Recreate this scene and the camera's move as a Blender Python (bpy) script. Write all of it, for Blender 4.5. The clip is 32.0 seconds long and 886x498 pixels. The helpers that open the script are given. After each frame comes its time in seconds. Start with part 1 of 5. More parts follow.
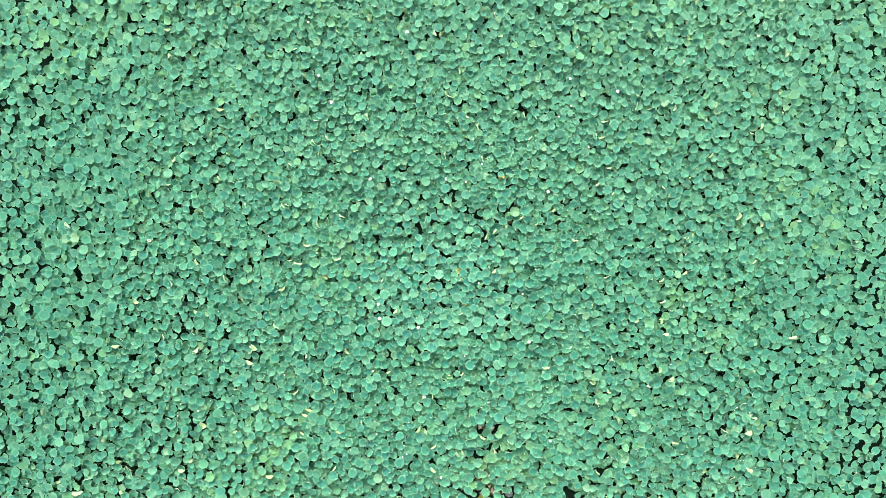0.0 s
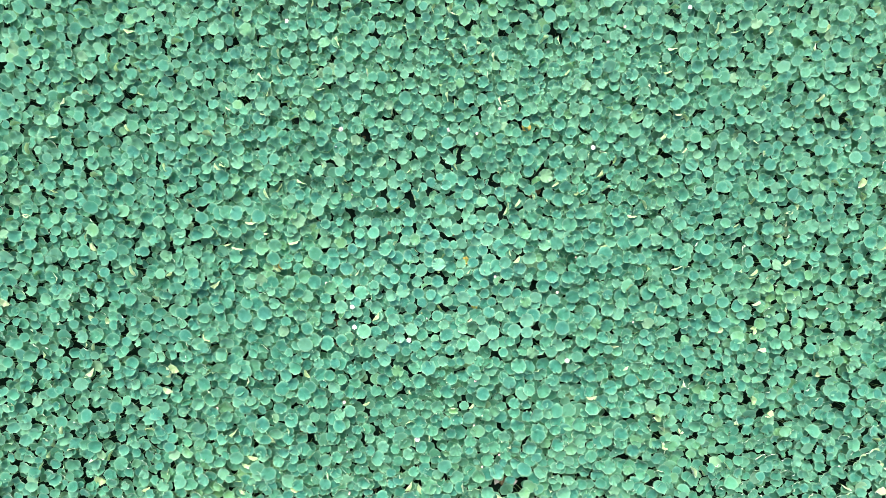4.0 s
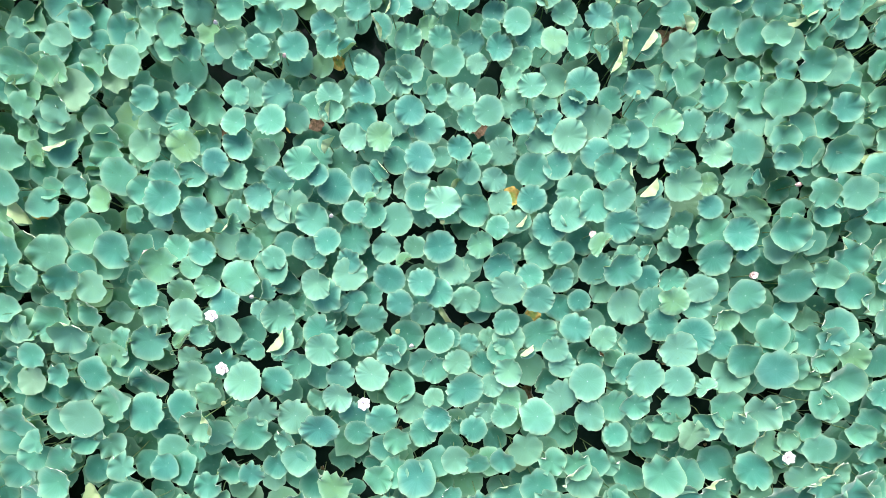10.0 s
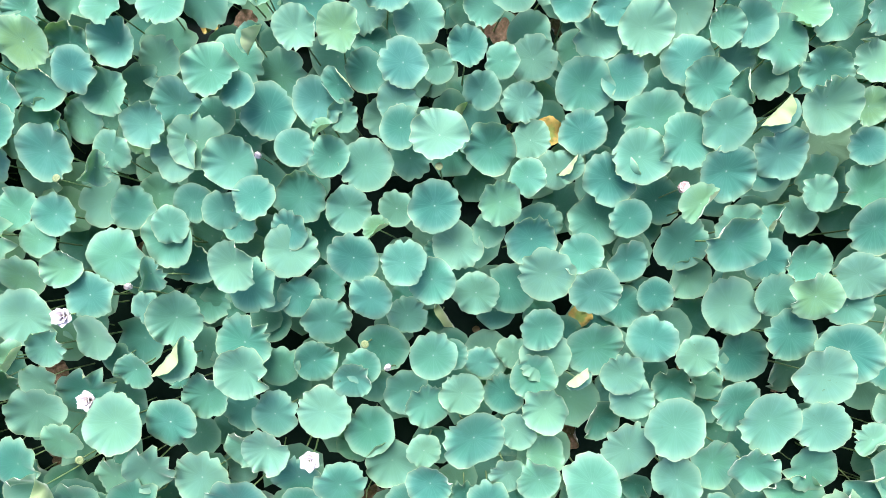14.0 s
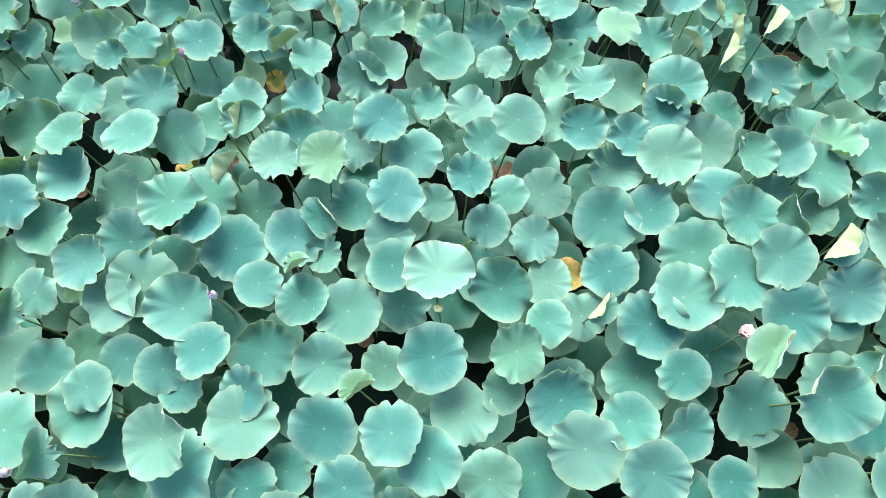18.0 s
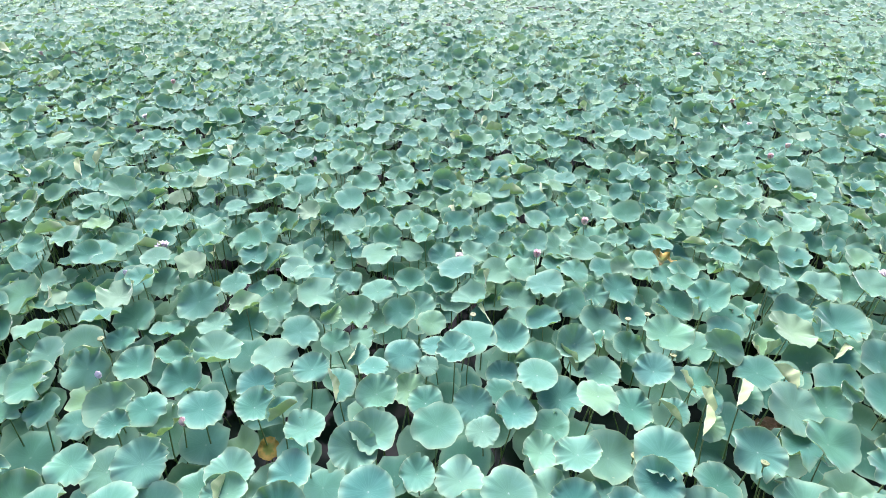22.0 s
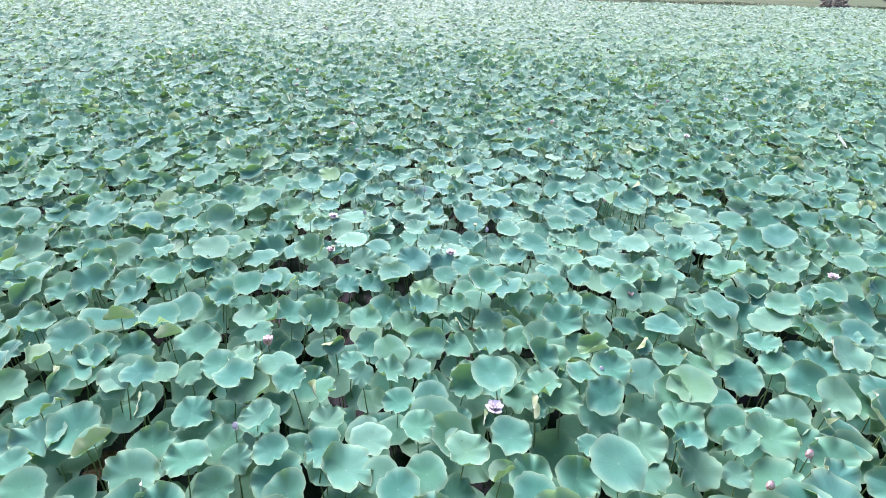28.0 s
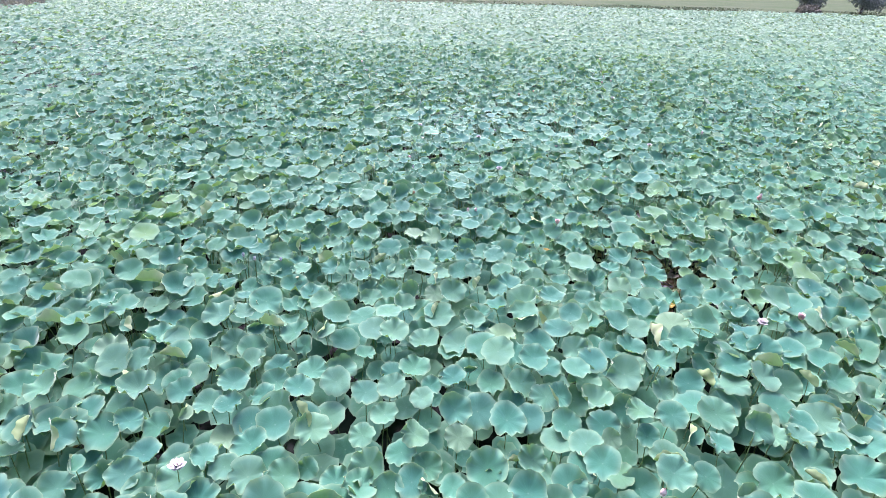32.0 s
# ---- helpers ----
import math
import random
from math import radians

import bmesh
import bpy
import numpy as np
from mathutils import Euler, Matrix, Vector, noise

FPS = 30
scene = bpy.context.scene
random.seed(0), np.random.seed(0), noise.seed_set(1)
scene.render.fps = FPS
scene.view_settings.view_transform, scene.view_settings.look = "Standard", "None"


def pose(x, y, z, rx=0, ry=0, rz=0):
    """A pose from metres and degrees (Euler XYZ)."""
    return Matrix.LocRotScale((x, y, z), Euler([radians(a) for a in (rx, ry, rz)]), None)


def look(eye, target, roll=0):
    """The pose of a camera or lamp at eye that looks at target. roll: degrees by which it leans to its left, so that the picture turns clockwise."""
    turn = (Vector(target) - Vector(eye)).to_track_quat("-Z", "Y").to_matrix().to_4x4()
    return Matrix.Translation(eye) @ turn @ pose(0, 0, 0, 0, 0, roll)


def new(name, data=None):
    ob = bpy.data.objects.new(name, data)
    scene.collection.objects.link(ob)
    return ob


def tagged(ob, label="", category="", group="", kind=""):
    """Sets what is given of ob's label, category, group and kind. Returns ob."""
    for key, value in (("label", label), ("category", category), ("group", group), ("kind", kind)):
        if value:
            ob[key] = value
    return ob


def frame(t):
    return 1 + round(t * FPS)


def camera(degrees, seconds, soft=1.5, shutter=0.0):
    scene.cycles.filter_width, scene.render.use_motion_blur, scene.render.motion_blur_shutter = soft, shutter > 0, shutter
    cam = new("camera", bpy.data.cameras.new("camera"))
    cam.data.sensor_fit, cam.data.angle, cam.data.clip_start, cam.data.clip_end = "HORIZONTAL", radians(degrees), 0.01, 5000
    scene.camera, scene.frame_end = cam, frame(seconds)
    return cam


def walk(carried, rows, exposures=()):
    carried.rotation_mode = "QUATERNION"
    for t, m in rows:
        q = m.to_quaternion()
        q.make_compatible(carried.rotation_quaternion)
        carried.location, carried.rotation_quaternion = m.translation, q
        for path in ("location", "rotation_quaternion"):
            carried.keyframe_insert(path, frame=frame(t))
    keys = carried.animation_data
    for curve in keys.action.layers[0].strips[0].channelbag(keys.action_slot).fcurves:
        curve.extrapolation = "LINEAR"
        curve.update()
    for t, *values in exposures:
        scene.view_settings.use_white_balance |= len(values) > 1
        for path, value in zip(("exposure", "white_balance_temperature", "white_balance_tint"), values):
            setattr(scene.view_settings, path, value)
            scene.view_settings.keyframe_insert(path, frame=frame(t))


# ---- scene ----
cam = camera(78.1, 32.0, 0.8)
PATH = [
    (0, (-0.273, 1.518, 30.997), (-0.2497, 1.6547, 29.0015), 17.19),
    (0.5, (-0.212, 1.507, 29.928), (-0.1916, 1.6429, 27.9327), 15.80),
    (1, (-0.178, 1.505, 28.846), (-0.1589, 1.6424, 26.8509), 15.38),
    (1.5, (-0.262, 1.424, 27.808), (-0.2356, 1.5622, 25.8134), 17.92),
    (2, (-0.247, 1.422, 26.711), (-0.2197, 1.5570, 24.7158), 18.78),
    (2.5, (-0.174, 1.371, 25.523), (-0.1508, 1.5080, 23.5283), 17.16),
    (3, (-0.117, 1.361, 24.363), (-0.0942, 1.4978, 22.3682), 16.50),
    (3.5, (-0.108, 1.369, 23.244), (-0.0860, 1.5026, 21.2488), 16.93),
    (5.5, (-0.054, 1.274, 18.698), (-0.0315, 1.4089, 16.7024), 16.76),
    (6, (-0.013, 1.225, 17.487), (0.0070, 1.3596, 15.4919), 16.03),
    (6.5, (0.043, 1.188, 16.388), (0.0628, 1.3258, 14.3926), 15.25),
    (7, (0.040, 1.200, 15.291), (0.0615, 1.3362, 13.2959), 16.34),
    (7.5, (0.013, 1.146, 14.202), (0.0384, 1.2843, 12.2074), 17.84),
    (8, (0.018, 1.105, 13.151), (0.0407, 1.2443, 11.1560), 16.81),
    (8.5, (0.015, 1.058, 12.088), (0.0361, 1.1944, 10.0933), 16.54),
    (9, (0.015, 1.024, 11.037), (0.0348, 1.1584, 9.0421), 15.96),
    (9.5, (0.061, 0.976, 9.992), (0.0746, 1.1115, 7.9970), 12.96),
    (10, (0.077, 0.946, 9.080), (0.0905, 1.0827, 7.0845), 12.93),
    (10.5, (0.073, 1.058, 8.586), (0.0952, 1.1795, 6.5896), 17.71),
    (11, (0.129, 1.119, 8.169), (0.1537, 1.2337, 6.1727), 19.31),
    (11.5, (0.201, 1.110, 7.760), (0.2168, 1.2267, 5.7633), 14.88),
    (12, (0.244, 1.102, 7.357), (0.2514, 1.2119, 5.3597), 11.19),
    (12.5, (0.231, 1.083, 7.012), (0.2399, 1.1871, 5.0145), 12.28),
    (13, (0.227, 1.003, 6.732), (0.2308, 1.1119, 4.7354), 8.93),
    (13.5, (0.228, 0.934, 6.443), (0.2237, 1.0408, 4.4455), 5.20),
    (14, (0.208, 0.892, 6.039), (0.2062, 0.9980, 4.0415), 6.54),
    (14.5, (0.149, 0.894, 5.663), (0.1643, 0.9957, 3.6661), 15.83),
    (16.5, (0.147, 0.617, 4.895), (0.117, 0.994, 2.931), 2.7),
    (17, (0.163, 0.659, 4.897), (0.118, 1.172, 2.965), 2.0),
    (17.5, (0.198, 0.651, 4.914), (0.134, 1.322, 3.031), 1.7),
    (18, (0.196, 0.686, 4.96), (0.124, 1.493, 3.131), 2.1),
    (18.5, (0.205, 0.739, 5.005), (0.12, 1.676, 3.241), 2.0),
    (19, (0.233, 0.761, 5.034), (0.126, 1.836, 3.351), 1.6),
    (19.5, (0.242, 0.77, 5.075), (0.12, 1.973, 3.482), 1.5),
    (20, (0.257, 0.799, 5.119), (0.115, 2.116, 3.621), 1.2),
    (20.5, (0.26, 0.779, 5.13), (0.103, 2.212, 3.743), 1.1),
    (21, (0.269, 0.746, 5.167), (0.098, 2.28, 3.895), 1.1),
    (21.5, (0.282, 0.744, 5.175), (0.094, 2.371, 4.028), 1.0),
    (22, (0.299, 0.735, 5.179), (0.098, 2.444, 4.161), 0.9),
    (22.5, (0.315, 0.709, 5.152), (0.108, 2.464, 4.215), 0.9),
    (23, (0.345, 0.69, 5.138), (0.136, 2.444, 4.201), 0.9),
    (23.5, (0.349, 0.662, 5.142), (0.142, 2.416, 4.204), 0.9),
    (24, (0.311, 0.518, 5.134), (0.105, 2.274, 4.199), 0.8),
    (24.5, (0.24, 0.127, 5.127), (0.038, 1.886, 4.196), 0.9),
    (26.5, (-0.054, -4.102, 5.148), (-0.217, -2.33, 4.235), 1.5),
    (27, (-0.073, -5.662, 5.159), (-0.237, -3.887, 4.254), 1.7),
    (27.5, (-0.108, -7.276, 5.221), (-0.274, -5.498, 4.32), 1.8),
    (28, (-0.08, -8.962, 5.341), (-0.247, -7.184, 4.44), 1.9),
    (28.5, (0.03, -10.693, 5.48), (-0.142, -8.915, 4.58), 1.8),
    (29, (0.143, -12.487, 5.61), (-0.029, -10.708, 4.713), 1.8),
    (29.5, (0.228, -14.25, 5.772), (0.057, -12.469, 4.88), 1.8),
    (30, (0.282, -15.863, 5.933), (0.113, -14.08, 5.042), 1.9),
    (30.5, (0.313, -17.447, 6.084), (0.141, -15.665, 5.192), 1.7),
    (31, (0.256, -18.94, 6.215), (0.084, -17.159, 5.321), 1.8),
    (31.5, (0.11, -20.016, 6.32), (-0.06, -18.235, 5.426), 2.0),
    (32, (0.018, -20.518, 6.381), (-0.153, -18.738, 5.487), 2.0),
]
EXPOSURES = [(0, 1.80, 6300, 5), (7, 1.84, 6050, 20), (13, 1.78, 5950, 30), (17, 1.78, 5900, 35), (19, 1.87, 5800, 37), (22, 1.91, 5950, 46), (27, 1.86, 5900, 48), (32, 1.89, 5880, 51)]
walk(cam, [(t, look(eye, target, roll)) for t, eye, target, roll in PATH], EXPOSURES)

# ---- light: a soft bright overcast sky ----
SUN_UP, SUN_TURN = radians(50), radians(-20)
world = bpy.data.worlds.new("sky")
scene.world = world
world.use_nodes = True
wn = world.node_tree
sky = wn.nodes.new("ShaderNodeTexSky")
sky.sky_type, sky.sun_disc = "NISHITA", False
sky.sun_elevation, sky.sun_rotation = SUN_UP, SUN_TURN
sky.dust_density, sky.air_density, sky.ozone_density = 4.0, 0.8, 0.6
wn.links.new(sky.outputs[0], wn.nodes["Background"].inputs[0])
wn.nodes["Background"].inputs[1].default_value = 0.125
sun = new("sun", bpy.data.lights.new("sun", "SUN"))
sun.data.energy, sun.data.angle, sun.data.color = 2.3, radians(40), (1.0, 0.97, 0.93)
sun.matrix_world = look((0, 0, 0), (-math.sin(SUN_TURN) * math.cos(SUN_UP), -math.cos(SUN_TURN) * math.cos(SUN_UP), -math.sin(SUN_UP)))
sun.location = (0, 60, 80)


# ---- materials ----
class Nodes:
    """Short words for building a node material."""

    def __init__(self, name):
        self.mat = bpy.data.materials.new(name)
        self.mat.use_nodes = True
        self.tree = self.mat.node_tree
        self.bsdf = self.tree.nodes["Principled BSDF"]
        self.out = self.tree.nodes["Material Output"]

    def add(self, kind, operation=None):
        n = self.tree.nodes.new("ShaderNode" + kind)
        if operation:
            n.operation = operation
        return n

    def put(self, value, socket):
        if isinstance(value, bpy.types.NodeSocket):
            self.tree.links.new(value, socket)
        elif value is not None:
            socket.default_value = value

    def math(self, op, a, b=None, c=None, clamp=False):
        n = self.add("Math", op)
        n.use_clamp = clamp
        for value, socket in zip((a, b, c), n.inputs):
            self.put(value, socket)
        return n.outputs[0]

    def add_three(self, value):
        n = self.add("CombineXYZ")
        for socket in n.inputs:
            self.put(value, socket)
        return n.outputs[0]

    def vec(self, op, a, b=None):
        n = self.add("VectorMath", op)
        self.put(a, n.inputs[0])
        self.put(b, n.inputs[1])
        return n.outputs["Value"] if op in ("LENGTH", "DISTANCE", "DOT_PRODUCT") else n.outputs[0]

    def mix(self, f, a, b, how="MIX"):
        n = self.add("Mix")
        n.data_type, n.blend_type = "RGBA", how
        self.put(f, n.inputs[0])
        self.put((*a, 1) if isinstance(a, tuple) else a, n.inputs[6])
        self.put((*b, 1) if isinstance(b, tuple) else b, n.inputs[7])
        return n.outputs[2]

    def step(self, value, low, high, to_low=0.0, to_high=1.0):
        n = self.add("MapRange")
        n.interpolation_type = "SMOOTHSTEP"
        for v, s in zip((value, low, high, to_low, to_high), n.inputs):
            self.put(v, s)
        return n.outputs[0]

    def noise(self, scale, detail=3.0, where=None, rough=0.55):
        n = self.add("TexNoise")
        self.put(where, n.inputs["Vector"])
        n.inputs["Scale"].default_value, n.inputs["Detail"].default_value, n.inputs["Roughness"].default_value = scale, detail, rough
        return n.outputs[0]

    def ramp(self, f, *stops):
        n = self.add("ValToRGB")
        r = n.color_ramp
        while len(r.elements) < len(stops):
            r.elements.new(0.5)
        for e, (at, colour) in zip(r.elements, stops):
            e.position, e.color = at, (*colour, 1)
        self.put(f, n.inputs[0])
        return n.outputs[0]

    def bump(self, height, strength, distance):
        n = self.add("Bump")
        n.inputs["Strength"].default_value, n.inputs["Distance"].default_value = strength, distance
        self.put(height, n.inputs["Height"])
        self.put(n.outputs[0], self.bsdf.inputs["Normal"])
        return n.outputs[0]

    def set(self, **given):
        for key, value in given.items():
            self.put((*value, 1) if isinstance(value, tuple) and len(value) == 3 else value, self.bsdf.inputs[key.replace("_", " ")])
        return self.mat


# Where whole clumps of leaves are younger and yellower: x, y, reach in metres.
YELLOW_CLUMPS = [(-9.1, -9.5, 4.0), (5.1, -8.5, 4.0), (20.1, 7.8, 4.5), (14.8, 2.7, 4.0), (-4.9, 1.2, 3.0), (-22.8, 12.7, 5.0), (-6.8, -7.3, 2.5)]


def lotus_material(name, joined, under=False, aged=0, young=0.0, pale_share=0.0, gloss=0.06):
    """Waxy lotus leaf. joined: many leaves in one mesh. under: the paler underside. aged: 1 yellow, 2 brown. young: how much yellower."""
    m = Nodes(name)
    uv = m.add("UVMap").outputs[0]
    geo = m.add("NewGeometry")
    lot = geo.outputs["Random Per Island"] if joined else m.add("ObjectInfo").outputs["Random"]
    place = geo.outputs["Position"]
    off = m.vec("SUBTRACT", uv, (0.5, 0.5, 0))
    r = m.math("MULTIPLY", m.vec("LENGTH", off), 2.0)
    xyz = m.add("SeparateXYZ")
    m.put(off, xyz.inputs[0])
    turn = m.math("MULTIPLY", m.math("ARCTAN2", xyz.outputs[1], xyz.outputs[0]), 21 / (2 * math.pi))
    saw = m.math("ABSOLUTE", m.math("SUBTRACT", m.math("FRACT", turn), 0.5))
    vein = m.step(m.math("MULTIPLY", m.math("SUBTRACT", 0.5, saw), r), 0.0, 0.07, 1.0, 0.0)
    vein = m.math("MULTIPLY", vein, m.step(r, 0.75, 1.0, 1.0, 0.3))
    fold = m.math("MULTIPLY", saw, r)
    broad = m.noise(0.13, 2, place)
    if aged:
        stain = m.noise(6.0 if aged == 1 else 11.0, 4, uv)
        a, b, c = ((0.40, 0.31, 0.07), (0.44, 0.29, 0.08), (0.20, 0.22, 0.06)) if aged == 1 else ((0.12, 0.085, 0.045), (0.06, 0.045, 0.028), (0.20, 0.150, 0.085))
        colour = m.ramp(stain, (0.3, c), (0.5, a), (0.7, b))
        if aged == 1:
            green = m.step(m.math("ADD", r, m.math("MULTIPLY", m.noise(3.0, 3, uv), 0.9)), 0.75, 1.15, 0.85, 0.0)
            colour = m.mix(green, colour, (0.16, 0.27, 0.06))
            colour = m.mix(m.step(m.noise(24.0, 3, uv), 0.62, 0.7, 0.0, 0.7), colour, (0.13, 0.07, 0.025))
    elif under:
        colour = m.ramp(lot, (0.0, (0.21, 0.39, 0.12)), (0.5, (0.30, 0.47, 0.19)), (1.0, (0.42, 0.55, 0.29)))
        colour = m.mix(0.50, colour, (0.64, 0.76, 0.40))
        colour = m.mix(m.math("MULTIPLY", vein, 0.35), colour, (0.50, 0.58, 0.30))
        colour = m.mix(m.step(m.noise(9.0, 3, place), 0.4, 0.75, 0.0, 0.35), colour, (0.40, 0.55, 0.26))
    else:
        value = m.math("ADD", m.math("MULTIPLY", lot, 0.62), m.math("MULTIPLY", broad, 0.45))
        value = m.math("ADD", m.math("ADD", value, young), m.step(m.math("FRACT", m.math("MULTIPLY", lot, 5.3)), 0.90, 0.96, 0.0, 0.18))
        for x, y, reach in YELLOW_CLUMPS:
            near = m.vec("DISTANCE", m.vec("MULTIPLY", place, (1, 1, 0)), (x, y, 0))
            value = m.math("ADD", value, m.step(near, reach * 0.3, reach, 0.16, 0.0))
        # Yellower towards the far bank: haze and backlight painted into the leaf colour.
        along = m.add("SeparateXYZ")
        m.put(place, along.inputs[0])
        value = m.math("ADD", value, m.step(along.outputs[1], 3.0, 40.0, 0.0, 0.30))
        colour = m.ramp(value, (0.05, (0.027, 0.152, 0.104)), (0.35, (0.036, 0.182, 0.121)), (0.62, (0.048, 0.214, 0.131)),
                        (0.84, (0.075, 0.250, 0.135)), (1.0, (0.145, 0.310, 0.105)))
        blue = m.step(m.math("FRACT", m.math("MULTIPLY", lot, 13.7)), 0.55, 1.0, 0.0, 0.26)
        colour = m.mix(blue, colour, (0.064, 0.220, 0.185))
        # Some leaves keep a whitish waxy bloom, others are rubbed to a deeper green.
        waxy = m.step(m.math("FRACT", m.math("MULTIPLY", lot, 3.71)), 0.40, 0.95, 0.0, 0.44)
        colour = m.mix(waxy, colour, (0.18, 0.36, 0.20))
        rubbed = m.step(m.math("FRACT", m.math("MULTIPLY", lot, 8.17)), 0.70, 0.95, 0.0, 0.40)
        colour = m.mix(rubbed, colour, (0.033, 0.150, 0.080))
        bloom = m.noise(5.0, 3, place)
        colour = m.mix(m.step(bloom, 0.42, 0.75, 0.0, 0.28), colour, (0.105, 0.300, 0.225))
        ray = m.add("VectorMath", "NORMALIZE")
        m.put(off, ray.inputs[0])
        rays = m.noise(14.0, 2, m.vec("ADD", ray.outputs[0], m.vec("MULTIPLY", m.add_three(lot), (37.0, 11.0, 5.0))))
        colour = m.mix(m.math("MULTIPLY", m.step(rays, 0.45, 0.72), m.step(r, 0.1, 0.9, 0.02, 0.12)), colour, (0.165, 0.40, 0.29))
        colour = m.mix(m.math("MULTIPLY", m.step(rays, 0.55, 0.3), m.step(r, 0.1, 0.7, 0.0, 0.06)), colour, (0.03, 0.15, 0.12))
        colour = m.mix(m.step(r, 0.45, 1.0, 0.0, 0.26), colour, (0.17, 0.40, 0.275))
        colour = m.mix(m.math("MULTIPLY", vein, 0.12), colour, (0.13, 0.34, 0.21))
        spots = m.math("MULTIPLY", m.step(m.noise(26.0, 2, place), 0.70, 0.74), m.step(m.noise(1.3, 1, place), 0.55, 0.7))
        colour = m.mix(m.math("MULTIPLY", spots, 0.6), colour, (0.06, 0.07, 0.03))
        # Distance haze painted in: the colour pales with y towards the far bank.
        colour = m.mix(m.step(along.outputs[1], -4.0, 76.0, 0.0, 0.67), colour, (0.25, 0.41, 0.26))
        if pale_share:
            pale = m.step(m.math("FRACT", m.math("MULTIPLY", lot, 7.31)), 1.0 - pale_share, 1.0, 0.0, 0.5)
            colour = m.mix(pale, colour, (0.33, 0.47, 0.24))
        colour = m.mix(m.step(r, 0.70, 1.0, 0.0, 0.34), colour, (0.29, 0.46, 0.25))
        colour = m.mix(m.math("MULTIPLY", m.step(r, 0.96, 0.985, 0.0, 0.5), m.step(m.noise(7.0, 2, place), 0.35, 0.7)), colour, (0.48, 0.55, 0.26))
        colour = m.mix(m.step(r, 0.02, 0.06, 0.3, 0.0), colour, (0.30, 0.46, 0.28))
    high = m.math("ADD", m.math("MULTIPLY", vein, 0.07), m.math("ADD", m.math("MULTIPLY", fold, 0.025), m.math("MULTIPLY", m.noise(14.0, 3, place), 0.5)))
    normal = m.bump(high, 0.3, 0.010)
    m.set(Base_Color=colour, Roughness=0.58, Specular_IOR_Level=gloss, Sheen_Weight=1.0, Sheen_Roughness=0.3, Sheen_Tint=(0.85, 1.0, 0.78))
    glow = m.add("BsdfTranslucent")
    m.put(m.mix(0.6, colour, (0.62, 0.80, 0.34)) if under else m.mix(0.6, colour, (0.28, 0.50, 0.10)), glow.inputs["Color"])
    m.put(normal, glow.inputs["Normal"])
    both = m.add("MixShader")
    both.inputs[0].default_value = 0.5 if under else 0.33 if joined else 0.22
    m.tree.links.new(m.bsdf.outputs[0], both.inputs[1])
    m.tree.links.new(glow.outputs[0], both.inputs[2])
    m.tree.links.new(both.outputs[0], m.out.inputs[0])
    return m.mat


def plain_material(name, low, high, scale=8.0, rough=0.6, relief=0.4, depth=0.01, **more):
    """Two tones of one surface, mottled at two scales."""
    m = Nodes(name)
    at = m.add("NewGeometry").outputs["Position"]
    f = m.math("ADD", m.math("MULTIPLY", m.noise(scale, 4, at), 0.65), m.math("MULTIPLY", m.noise(scale * 0.12, 2, at), 0.4))
    m.bump(m.noise(scale * 5, 3, at), relief, depth)
    return m.set(Base_Color=m.ramp(f, (0.32, low), (0.72, high)), Roughness=rough, **more)


LEAF = lotus_material("lotus_leaf_top", False)
YOUNG = lotus_material("young_lotus_leaf_top", False, young=0.26)
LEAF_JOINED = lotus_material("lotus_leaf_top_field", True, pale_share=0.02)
UNDER = lotus_material("lotus_leaf_underside", False, under=True)
UNDER_JOINED = lotus_material("lotus_leaf_underside_field", True, under=True)
YELLOW_LEAF = lotus_material("yellowed_leaf", False, aged=1)
DRIED = plain_material("dried_leaf", (0.22, 0.19, 0.155), (0.50, 0.45, 0.39), 14.0, 0.8)
# Grey painted to look like sky mirrored in open water.
REFLECTED_SKY = plain_material("painted_sky_reflection", (0.07, 0.08, 0.085), (0.19, 0.20, 0.20), 5.0, 0.45)
BROWN_LEAF = lotus_material("withered_leaf", False, aged=2)
STEM = plain_material("lotus_stem", (0.085, 0.18, 0.045), (0.18, 0.28, 0.085), 12.0, 0.55)
HUB = plain_material("leaf_hub", (0.13, 0.29, 0.18), (0.27, 0.42, 0.27), 30.0, 0.6)
PINK = plain_material("pink_petal", (0.78, 0.52, 0.45), (0.80, 0.72, 0.60), 9.0, 0.5, Subsurface_Weight=0.0)
WHITE = plain_material("white_petal", (0.62, 0.56, 0.52), (0.74, 0.74, 0.66), 9.0, 0.5)
POD = plain_material("seed_pod", (0.10, 0.16, 0.05), (0.20, 0.26, 0.09), 20.0, 0.6)
STAMEN = plain_material("stamens", (0.62, 0.46, 0.08), (0.75, 0.62, 0.2), 30.0, 0.7)
GRASS = plain_material("bank_grass", (0.10, 0.16, 0.07), (0.21, 0.24, 0.13), 0.7, 0.9, Specular_IOR_Level=0.03)
DRY = plain_material("dry_reed", (0.26, 0.28, 0.18), (0.42, 0.43, 0.30), 1.2, 0.9, Specular_IOR_Level=0.05)
BARK = plain_material("bark", (0.05, 0.04, 0.03), (0.12, 0.10, 0.08), 6.0, 0.9)
SHRUB = plain_material("shrub_leaves", (0.13, 0.14, 0.08), (0.24, 0.24, 0.16), 1.5, 0.8)
# Crown green is lightened and greyed, haze put into the base colour.
CROWN = plain_material("tree_leaves", (0.13, 0.17, 0.12), (0.22, 0.25, 0.19), 1.5, 0.8)


